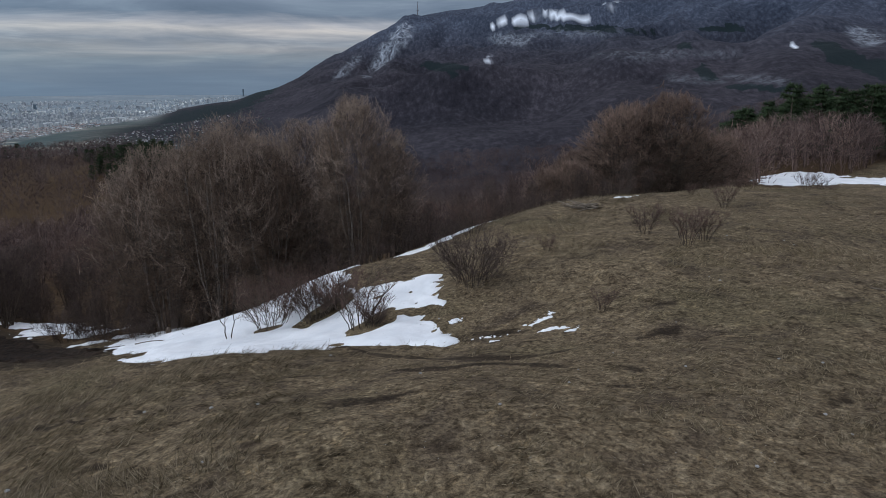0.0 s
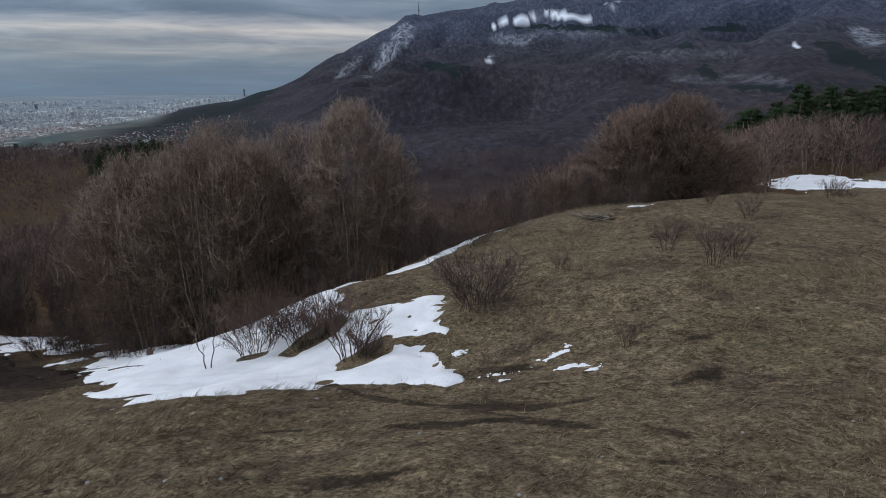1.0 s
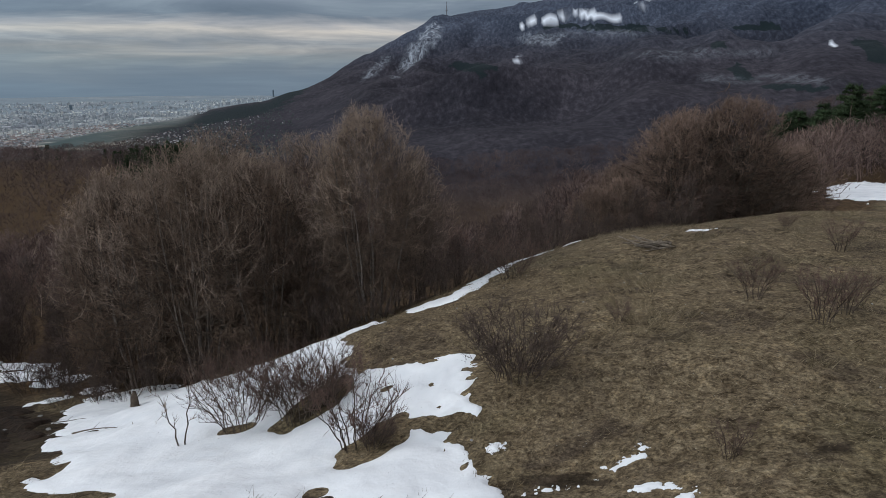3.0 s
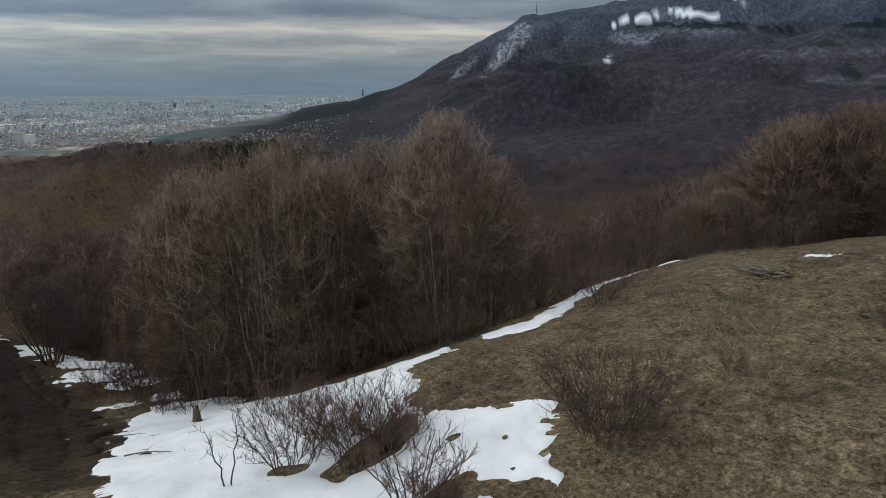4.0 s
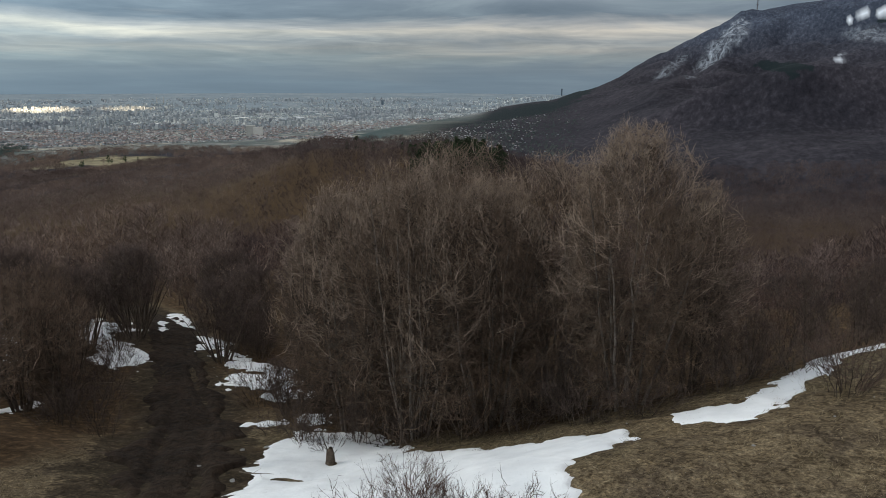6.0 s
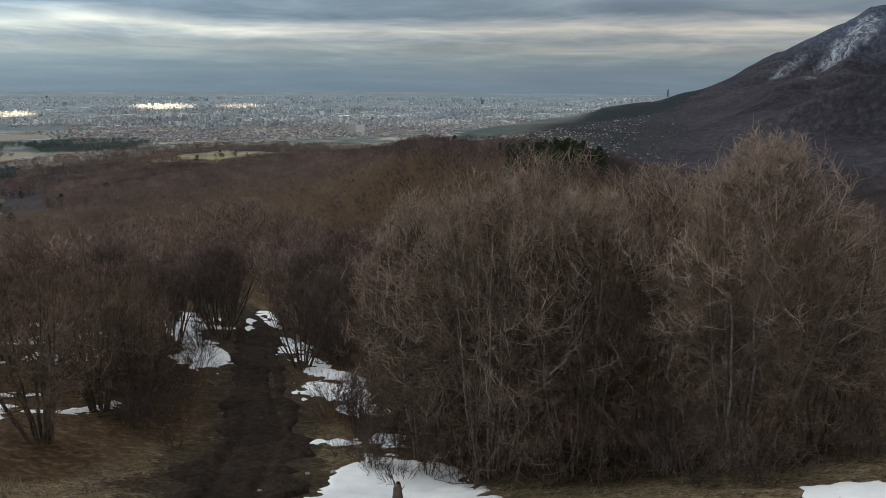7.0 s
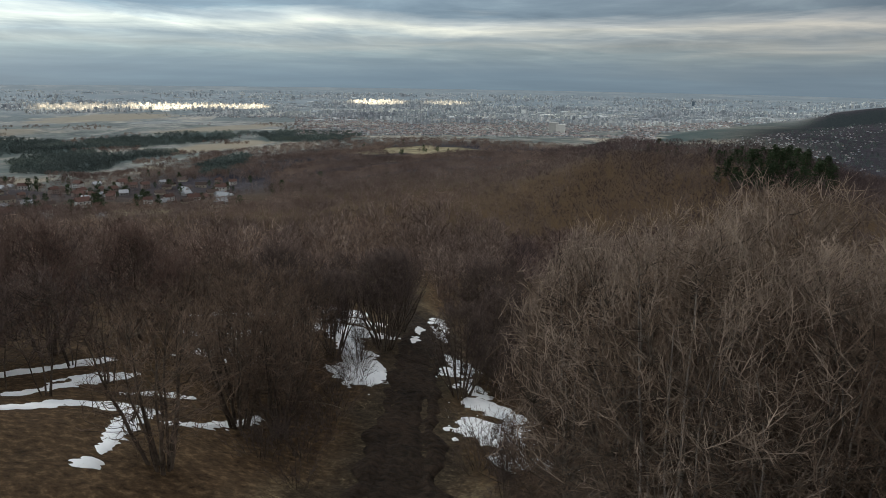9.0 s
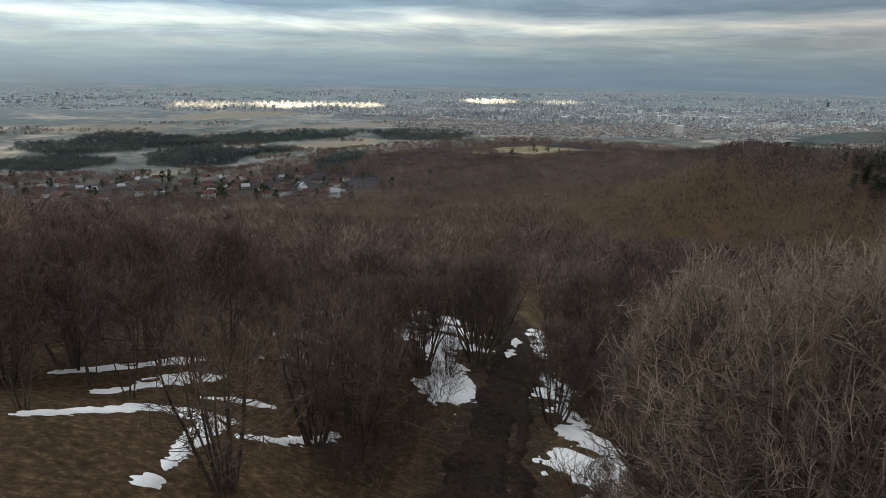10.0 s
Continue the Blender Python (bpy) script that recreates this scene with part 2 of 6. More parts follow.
def ground_material():
    m, t, bsdf = surface("ground", 0.95)
    p = place_of(t)
    zone = t.nodes.new("ShaderNodeVertexColor")
    zone.layer_name = "zone"
    z = t.nodes.new("ShaderNodeSeparateColor")
    t.links.new(zone.outputs[0], z.inputs[0])
    litter_f, far_f, plain_f = z.outputs[0], z.outputs[1], z.outputs[2]
    soil_haze = t.nodes.new("ShaderNodeVertexColor")
    soil_haze.layer_name = "soil_haze"
    s = t.nodes.new("ShaderNodeSeparateColor")
    t.links.new(soil_haze.outputs[0], s.inputs[0])
    # dry grass: straw, olive and grey-brown, in tufts and drifts
    tuft, drift, fleck = noise_of(t, p_stretch(t, p, (1.3, 1.1, 1.0)), 3.4, 6.0, 0.68, 0.9), noise_of(t, p, 0.16, 4.0, 0.6, 0.5), noise_of(t, p, 11.0, 4.0, 0.75, 0.6)
    straw = ramp(t, tuft, [(0.30, (0.050, 0.036, 0.021)), (0.46, (0.134, 0.099, 0.060)), (0.60, (0.206, 0.158, 0.099)), (0.76, (0.308, 0.243, 0.158))])
    olive = ramp(t, tuft, [(0.3, (0.034, 0.030, 0.015)), (0.55, (0.096, 0.083, 0.043)), (0.75, (0.178, 0.153, 0.085))])
    grass = mixed(t, "MIX", ramp(t, drift, [(0.50, (0, 0, 0)), (0.70, (0.55, 0.55, 0.55))]), straw, olive)
    umber = ramp(t, noise_of(t, p, 0.45, 5.0, 0.62, 0.8), [(0.50, (0, 0, 0)), (0.68, (0.85, 0.85, 0.85))])
    grass = mixed(t, "MIX", umber, grass, mixed(t, "MIX", tuft, (0.028, 0.020, 0.014), (0.110, 0.082, 0.058)))
    grass = mixed(t, "MULTIPLY", 1.0, grass, ramp(t, fleck, [(0.34, (0.36, 0.35, 0.34)), (0.5, (0.86, 0.86, 0.86)), (0.66, (1.42, 1.40, 1.34))]))
    clods = noise_of(t, p_stretch(t, p, (1.2, 1.1, 1.0)), 1.25, 5.0, 0.66, 1.4)
    grass = mixed(t, "MULTIPLY", 1.0, grass, ramp(t, clods, [(0.33, (0.42, 0.40, 0.38)), (0.46, (0.92, 0.91, 0.90)), (0.56, (1.0, 1.0, 1.0)), (0.70, (1.45, 1.40, 1.30))]))
    pebbles = t.nodes.new("ShaderNodeTexVoronoi")
    pebbles.inputs["Scale"].default_value = 6.5
    t.links.new(p, pebbles.inputs["Vector"])
    chips = maths(t, "LESS_THAN", pebbles.outputs["Distance"], maths(t, "MULTIPLY", noise_of(t, p, 0.5, 2.0), 0.11))
    grass = mixed(t, "MIX", maths(t, "MULTIPLY", chips, 0.75), grass, (0.30, 0.285, 0.26))
    mud = ramp(t, noise_of(t, p, 1.6, 6.0, 0.65), [(0.3, (0.007, 0.0048, 0.0034)), (0.55, (0.019, 0.013, 0.0091)), (0.72, (0.068, 0.048, 0.034))])
    torn = maths(t, "ADD", s.outputs[0], maths(t, "MULTIPLY", maths(t, "SUBTRACT", noise_of(t, p, 3.4, 6.0, 0.7, 0.8), 0.5), 1.5))
    grass = mixed(t, "MIX", ramp(t, torn, [(0.55, (0, 0, 0)), (0.85, (0.78, 0.78, 0.78))]), grass, mud)
    # leaf litter under the trees
    leaves = ramp(t, noise_of(t, p, 2.6, 6.0, 0.7), [(0.3, (0.020, 0.0125, 0.0075)), (0.52, (0.066, 0.041, 0.022)), (0.7, (0.15, 0.096, 0.052))])
    c = mixed(t, "MIX", litter_f, grass, leaves)
    # wooded mountain side: bare crowns, dark conifer stands, thin snow between the trunks
    cover = t.nodes.new("ShaderNodeVertexColor")
    cover.layer_name = "cover"
    k = t.nodes.new("ShaderNodeSeparateColor")
    t.links.new(cover.outputs[0], k.inputs[0])
    crowns = noise_of(t, p_stretch(t, p, (1.0, 0.45, 0.6)), 0.10, 6.0, 0.72)
    stands = noise_of(t, p, 0.004, 6.0, 0.65, 0.6)
    wood = ramp(t, crowns, [(0.34, (0.0175, 0.016, 0.020)), (0.52, (0.031, 0.0285, 0.0345)), (0.70, (0.058, 0.053, 0.062))])
    # upper woods bluer and paler: haze put into the colour with height
    hazy_wood = ramp(t, crowns, [(0.34, (0.026, 0.033, 0.048)), (0.52, (0.048, 0.058, 0.081)), (0.70, (0.092, 0.107, 0.138))])
    wood = mixed(t, "MIX", k.outputs[2], wood, hazy_wood)
    wood = mixed(t, "MULTIPLY", 1.0, wood, ramp(t, stands, [(0.35, (0.7, 0.7, 0.72)), (0.65, (1.3, 1.25, 1.22))]))
    # pines in ragged stands, single trees towards their hems
    ragged = maths(t, "ADD", k.outputs[1], maths(t, "MULTIPLY", maths(t, "SUBTRACT", noise_of(t, p, 0.05, 5.0, 0.7), 0.5), 1.6))
    wood = mixed(t, "MIX", ramp(t, ragged, [(0.45, (0, 0, 0)), (0.62, (0.92, 0.92, 0.92))]), wood, (0.011, 0.0175, 0.0185))
    streaky = noise_of(t, p_stretch(t, p, (1.6, 0.8, 0.9)), 0.035, 8.0, 0.85, 0.5)
    wood = mixed(t, "MIX", maths(t, "MULTIPLY", s.outputs[1], ramp(t, streaky, [(0.44, (0, 0, 0)), (0.62, (1, 1, 1))])), wood, (0.42, 0.45, 0.49))
    wood = mixed(t, "MIX", maths(t, "MULTIPLY", k.outputs[0], ramp(t, streaky, [(0.32, (0, 0, 0)), (0.42, (1, 1, 1))])), wood, (0.80, 0.82, 0.86))
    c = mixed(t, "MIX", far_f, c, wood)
    # plain: fields, tree belts, and haze painted in as blue-grey with distance
    fields = t.nodes.new("ShaderNodeTexVoronoi")
    fields.inputs["Scale"].default_value = 0.006
    t.links.new(p_stretch(t, p, (1.0, 1.0, 0.0)), fields.inputs["Vector"])
    sep = t.nodes.new("ShaderNodeSeparateColor")
    t.links.new(fields.outputs["Color"], sep.inputs[0])
    field = ramp(t, sep.outputs[0], [(0.0, (0.110, 0.118, 0.110)), (0.3, (0.205, 0.195, 0.170)), (0.5, (0.140, 0.148, 0.140)), (0.8, (0.310, 0.270, 0.215)), (1.0, (0.180, 0.185, 0.180))])
    belts = noise_of(t, p_stretch(t, p, (1.0, 1.0, 0.0)), 0.0045, 6.0, 0.65, 0.4)
    field = mixed(t, "MIX", ramp(t, belts, [(0.46, (0, 0, 0)), (0.54, (1, 1, 1))]), field, (0.095, 0.105, 0.098))
    rough = noise_of(t, p_stretch(t, p, (1.0, 1.0, 0.0)), 0.03, 6.0, 0.75, 0.4)
    field = mixed(t, "MULTIPLY", 1.0, field, ramp(t, rough, [(0.35, (0.55, 0.57, 0.60)), (0.5, (1.0, 1.0, 1.0)), (0.65, (1.5, 1.47, 1.42))]))
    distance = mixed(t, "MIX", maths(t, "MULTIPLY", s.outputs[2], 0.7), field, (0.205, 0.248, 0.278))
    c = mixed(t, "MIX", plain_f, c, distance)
    crop = t.nodes.new("ShaderNodeVertexColor")
    crop.layer_name = "crop"
    c = mixed(t, "MIX", crop.outputs[0], c, mixed(t, "MIX", belts, (0.170, 0.145, 0.108), (0.300, 0.255, 0.190)))
    c = mixed(t, "MIX", maths(t, "MULTIPLY", k.outputs[1], plain_f), c, mixed(t, "MIX", crowns, (0.034, 0.052, 0.051), (0.070, 0.092, 0.086)))
    hay = ramp(t, noise_of(t, p, 0.05, 5.0, 0.65), [(0.35, (0.100, 0.085, 0.052)), (0.5, (0.200, 0.168, 0.100)), (0.7, (0.32, 0.27, 0.165))])
    c = mixed(t, "MIX", zone.outputs["Alpha"], c, hay)
    t.links.new(c, bsdf.inputs["Base Color"])
    near_bump = maths(t, "ADD", maths(t, "MULTIPLY", tuft, 0.07), maths(t, "MULTIPLY", fleck, 0.02))
    far_bump = maths(t, "MULTIPLY", maths(t, "MULTIPLY", crowns, 2.0), far_f)
    b = node(t, "ShaderNodeBump", Strength=0.9, Distance=1.0)
    t.links.new(maths(t, "ADD", near_bump, far_bump), b.inputs["Height"])
    t.links.new(b.outputs[0], bsdf.inputs["Normal"])
    return m


def p_stretch(t, p, factors):
    n = t.nodes.new("ShaderNodeVectorMath")
    n.operation = "MULTIPLY"
    n.inputs[1].default_value = factors
    t.links.new(p, n.inputs[0])
    return n.outputs[0]


GROUND = ground_material()
def snow_material():
    m, t, bsdf = surface("snow", 0.6)
    p = place_of(t)
    soft, grain = noise_of(t, p, 0.55, 4.0, 0.6), noise_of(t, p, 9.0, 5.0, 0.7)
    c = ramp(t, soft, [(0.3, (0.62, 0.62, 0.625)), (0.7, (0.80, 0.79, 0.78))])
    dirt = ramp(t, noise_of(t, p, 6.0, 6.0, 0.8, 0.5), [(0.64, (0, 0, 0)), (0.72, (0.75, 0.75, 0.75))])
    c = mixed(t, "MIX", dirt, c, (0.16, 0.12, 0.085))
    t.links.new(c, bsdf.inputs["Base Color"])
    bumped(t, bsdf, maths(t, "ADD", maths(t, "MULTIPLY", soft, 0.7), maths(t, "MULTIPLY", grain, 0.12)), 0.6, 0.3)
    return m


SNOW = snow_material()
MUD = plain("mud", (0.006, 0.0040, 0.0028), (0.044, 0.029, 0.0195), 3.0, 0.85, 1.0, 0.2, spread=0.0)
PALE_BARK = plain("pale_bark", (0.045, 0.036, 0.030), (0.21, 0.175, 0.148), 5.0, 0.9, 0.4, 0.01, by="object")
BARK = plain("bark", (0.026, 0.019, 0.014), (0.150, 0.116, 0.090), 5.0, 0.9, 0.5, 0.01, by="object")
TWIG_GREY = plain("grey_twigs", (0.036, 0.026, 0.020), (0.33, 0.245, 0.187), 2.2, 0.85, 0, by="object", spread=0.2)
TWIG_BROWN = plain("brown_twigs", (0.028, 0.019, 0.014), (0.225, 0.156, 0.113), 2.2, 0.85, 0, by="object", spread=0.2)
# paler twigs for crown tops: skylight on the tips put into the colour
TWIG_LIT = plain("lit_twig_tips", (0.060, 0.044, 0.034), (0.37, 0.275, 0.210), 2.2, 0.8, 0, by="object", spread=0.15)
TWIG_TAN = plain("tan_twigs", (0.033, 0.023, 0.017), (0.245, 0.174, 0.126), 2.2, 0.85, 0, by="object", spread=0.15)
TWIG_RUST = plain("rust_brown_twigs", (0.038, 0.026, 0.020), (0.28, 0.190, 0.143), 2.2, 0.85, 0, by="object", spread=0.15)
TWIG_RED = plain("reddish_twigs", (0.034, 0.021, 0.017), (0.175, 0.115, 0.092), 2.2, 0.85, 0, by="object", spread=0.2)
TWIG_DARK = plain("dark_twigs", (0.025, 0.018, 0.016), (0.140, 0.101, 0.085), 2.2, 0.85, 0, by="object", spread=0.25)
NEEDLES = plain("pine_needles", (0.015, 0.026, 0.013), (0.048, 0.066, 0.030), 1.0, 0.7, 0, by="object")
BLADES = by_island("dry_grass_blades", [(0.1, (0.046, 0.037, 0.019)), (0.35, (0.108, 0.083, 0.047)), (0.6, (0.180, 0.140, 0.087)), (0.9, (0.285, 0.231, 0.155))])
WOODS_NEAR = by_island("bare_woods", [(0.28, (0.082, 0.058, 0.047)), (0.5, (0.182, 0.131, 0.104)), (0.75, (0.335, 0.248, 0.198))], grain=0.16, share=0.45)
# copies of the woods colours for dim slopes: purpler, shade put into the colour
WOODS_SHADED = by_island("shaded_bare_woods", [(0.28, (0.050, 0.034, 0.030)), (0.5, (0.116, 0.080, 0.069)), (0.75, (0.220, 0.157, 0.133))], grain=0.16, share=0.45)
WOODS_FAR_SHADED = by_island("far_shaded_bare_woods", [(0.30, (0.050, 0.034, 0.033)), (0.5, (0.090, 0.065, 0.060)), (0.7, (0.145, 0.107, 0.096))], grain=0.05, share=0.10, drifts=0.012)
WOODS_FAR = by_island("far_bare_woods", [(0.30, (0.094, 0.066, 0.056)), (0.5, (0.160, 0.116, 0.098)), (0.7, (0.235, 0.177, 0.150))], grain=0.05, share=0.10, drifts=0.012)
STONE = plain("limestone", (0.16, 0.15, 0.14), (0.30, 0.29, 0.27), 8.0, 0.85, 0.5, 0.01)
DEADWOOD = plain("dead_wood", (0.09, 0.070, 0.052), (0.22, 0.18, 0.14), 9.0, 0.85, 0.5, 0.01, by="object")

# ---- ground ----
def mesh_from(name, verts, faces, material, smooth_faces=True):
    """A mesh from an array of points and one array (or several) of equal-sided faces."""
    me = bpy.data.meshes.new(name)
    verts = np.asarray(verts, np.float32)
    groups = [np.asarray(f, np.int32) for f in (faces if isinstance(faces, list) else [faces]) if len(f)]
    loops = np.concatenate([g.ravel() for g in groups])
    sizes = np.concatenate([np.full(len(g), g.shape[1], np.int32) for g in groups])
    me.vertices.add(len(verts))
    me.vertices.foreach_set("co", verts.ravel())
    me.loops.add(len(loops))
    me.loops.foreach_set("vertex_index", loops)
    me.polygons.add(len(sizes))
    me.polygons.foreach_set("loop_start", np.concatenate([[0], np.cumsum(sizes)[:-1]]).astype(np.int32))
    me.polygons.foreach_set("use_smooth", np.full(len(sizes), smooth_faces))
    me.update(calc_edges=True)
    me.validate()
    me.materials.append(material)
    return me


TRACK = [(-15.6, 27.2), (-17.6, 29.6), (-21.0, 33.2), (-26.6, 39.2), (-33.0, 44.6), (-41.5, 51.8), (-48.5, 58.2), (-55.5, 62.6), (-64.0, 66.0), (-76.0, 74.0)]
TRACK_HALF = [0.5, 1.4, 2.1, 1.95, 1.6, 1.45, 1.4, 1.4, 1.4, 1.4]


def along(points, n):
    """n points evenly along a smooth line through the given ones."""
    p = np.array(points, float)
    d = np.concatenate([[0], np.cumsum(np.hypot(*np.diff(p[:, :2], axis=0).T))])
    s = np.linspace(0, d[-1], n * 3)
    q = np.array([np.interp(s, d, p[:, k]) for k in range(p.shape[1])]).T
    for _ in range(n // 6):
        q[1:-1] = 0.25 * q[:-2] + 0.5 * q[1:-1] + 0.25 * q[2:]
    return q[::3]


def track_distance(x, y):
    line = along(TRACK, 60)
    x, y = np.asarray(x, float), np.asarray(y, float)
    best = np.full(x.shape, 1e9)
    for px, py in line:
        best = np.minimum(best, np.hypot(x - px, y - py))
    return best


EDGE_X = (-60, -20, -15, -10, -6, -3.5, 0, 3, 8, 14, 25, 40, 60, 90)
EDGE_Y = (37, 36.8, 37.3, 37.6, 37.5, 37.6, 40.6, 44.0, 50.5, 56, 66, 80, 106, 140)


def wooded(x, y):
    """How far (metres, about) a spot lies inside the woods; negative in the open."""
    x, y = np.asarray(x, float), np.asarray(y, float)
    north = np.where(x > -24, y - np.interp(x, EDGE_X, EDGE_Y), 50.0)
    knoll = (np.hypot((x + 30) / 17.0, (y - 19) / 11.5) - 1) * 11
    south = np.where(x > -24, -50.0, 50.0)
    beyond = np.hypot(x + 5, y - 10) - 75
    west = np.minimum(np.minimum(track_distance(x, y) - 3.2, knoll), south)
    east = np.minimum(north, track_distance(x, y) - 4.0)
    return np.maximum(np.maximum(np.minimum(east, 40), west), np.where(y < 10, beyond, -50))


BARE = [(-1.1, 12.4, 1.0, 0.42, 0.2), (-2.1, 12.7, 0.5, 0.25, 0), (-8.6, 13.7, 0.9, 0.3, 0.2), (-7.3, 14.0, 0.6, 0.28, 0.3), (0.6, 15.5, 2.2, 0.4, -0.2), (2.4, 14.8, 1.2, 0.28, -0.4),
        (3.65, 12.6, 0.4, 0.28, 0), (4.45, 14.0, 0.35, 0.2, 0), (5.1, 13.7, 0.35, 0.2, 0.5), (6.0, 17.6, 0.6, 0.38, 0), (11.3, 24.4, 0.7, 0.4, 0.1), (-3.5, 16.1, 0.8, 0.25, 0.1),
        (-3.1, 10.2, 0.4, 0.25, 0), (9.75, 17.4, 0.7, 0.18, 0.2), (7.7, 11.7, 0.6, 0.25, 0.4), (-4.85, 26.5, 0.8, 0.4, 0.8), (1.6, 17.2, 2.0, 0.45, -0.3),
        (2.0, 20.9, 1.2, 0.35, -0.3), (-16.6, 30.0, 1.8, 1.6, -0.6), (-3.4, 20.6, 0.7, 0.35, 0), (7.0, 20.3, 0.45, 0.3, 0), (6.3, 17.8, 0.7, 0.4, 0), (-6.0, 11.0, 0.5, 0.2, 0), (-18.5, 30.5, 2.0, 2.5, 0)]


# thin, worn turf: place, half sizes, turn, strength
WORN = [(-1.6, 19.0, 2.6, 0.35, -0.72, 0.9), (0.9, 16.6, 1.9, 0.4, -0.9, 0.9), (3.4, 17.4, 2.8, 1.3, -0.3, 0.5), (6.5, 11.0, 1.6, 4.5, -0.25, 0.42), (8.5, 16.0, 1.2, 4.5, -0.3, 0.35), (0.5, 13.5, 3.0, 0.8, -0.25, 0.45), (-2.2, 28.6, 1.8, 0.5, 0.2, 0.6), (-5.0, 18.4, 3.0, 0.5, 0.1, 0.45)]


def bare_soil(x, y):
    v = np.zeros(np.shape(x))
    for cx, cy, rx, ry, turn in BARE:
        c, s = math.cos(turn), math.sin(turn)
        dx, dy = (x - cx) * c + (y - cy) * s, -(x - cx) * s + (y - cy) * c
        v = np.maximum(v, smooth(1.25, 0.7, np.hypot(dx / rx, dy / ry) + 0.35 * vnoise(x * 2.3, y * 2.3, 5)))
    for cx, cy, rx, ry, turn, much in WORN:
        c, s = math.cos(turn), math.sin(turn)
        dx, dy = (x - cx) * c + (y - cy) * s, -(x - cx) * s + (y - cy) * c
        v = np.maximum(v, much * smooth(1.3, 0.5, np.hypot(dx / rx, dy / ry) + 0.5 * vnoise(x * 1.1, y * 1.1, 7)))
    return np.maximum(v, smooth(5.5, 2.4, track_distance(x, y) + 1.0 * vnoise(x * 0.7, y * 0.7, 6)) * 0.9)


FEATURES = [  # snow field, thin snow, conifers, stubble (0, 1, 2, 3); bearing, rise, half sizes, turn, strength
    (0, -8.8, 4.7, 2.0, 0.22, 9, 0.8), (0, -5.0, 4.5, 1.6, 0.15, -8, 0.85), (0, -2.9, 4.0, 0.6, 0.08, 0, 0.9), (0, -12.4, 5.1, 0.95, 0.2, 14, 1), (0, -2.9, 1.5, 0.6, 0.1, 0, 0.8), (0, -25.2, 2.25, 0.25, 0.12, 20, 0.8),
    (1, 4.9, 2.3, 2.8, 0.55, -46, 0.8), (1, 3.9, 3.8, 0.8, 0.45, -46, 0.9), (1, 8.2, 1.0, 1.6, 0.35, -38, 0.45), (1, -4.8, 3.05, 1.9, 0.5, 0, 0.45), (1, -23.5, -0.1, 3.2, 0.35, 4, 0.2), (1, -29.5, 2.8, 1.3, 0.55, 15, 0.6), (1, -16, 1.8, 5, 0.4, 0, 0.2), (1, -19, -0.1, 2.4, 0.35, 5, 0.16), (1, -10, 3.4, 4, 0.3, 0, 0.22),
    (2, 0.5, 0.9, 2.8, 0.42, 4, 0.8), (2, -10.7, 3.75, 5.8, 0.26, 3, 0.85), (2, -20.0, 3.55, 1.9, 0.3, 0, 0.85), (2, -17.9, 2.45, 0.9, 0.2, 0, 0.9), (2, -19.5, 0.3, 1.0, 0.55, 25, 0.95), (2, -28.5, 1.5, 3.1, 0.55, 30, 1), (2, -23.5, -0.65, 3.2, 0.28, 3, 1), (2, -31, 0.6, 3, 0.6, 12, 0.9),
    (2, 27.5, -3.8, 6.5, 0.42, -9, 1), (2, 19.5, -2.5, 4.6, 0.5, -10, 1), (2, 15.4, -1.25, 2.0, 0.35, -25, 1),
    (2, 60.5, -4.9, 4.0, 0.42, 0, 1), (2, 71.5, -5.05, 6.5, 0.45, -3, 1), (2, 77.5, -6.5, 3.5, 0.8, 0, 0.8), (2, 66.5, -7.0, 2.0, 0.5, -12, 0.9), (2, 85, -5.6, 5, 0.5, 0, 0.8), (2, 80.8, -5.3, 4.6, 0.55, 4, 1), (2, 74.5, -6.35, 4.2, 0.28, -4, 0.9), (2, 87, -6.7, 4, 0.5, 0, 0.9), (2, 44, -4.4, 3.4, 0.18, 0, 1),
    (3, 67.8, -5.68, 4.6, 0.3, -5, 1), (3, 67, -4.25, 4.5, 0.2, -3, 0.8), (3, 71.3, -7.05, 1.1, 0.12, 0, 1), (3, 75, -3.4, 5, 0.26, -2, 0.8), (3, 84, -4.3, 5, 0.3, 0, 0.7), (3, 80, -7.6, 2, 0.2, 0, 0.8)]


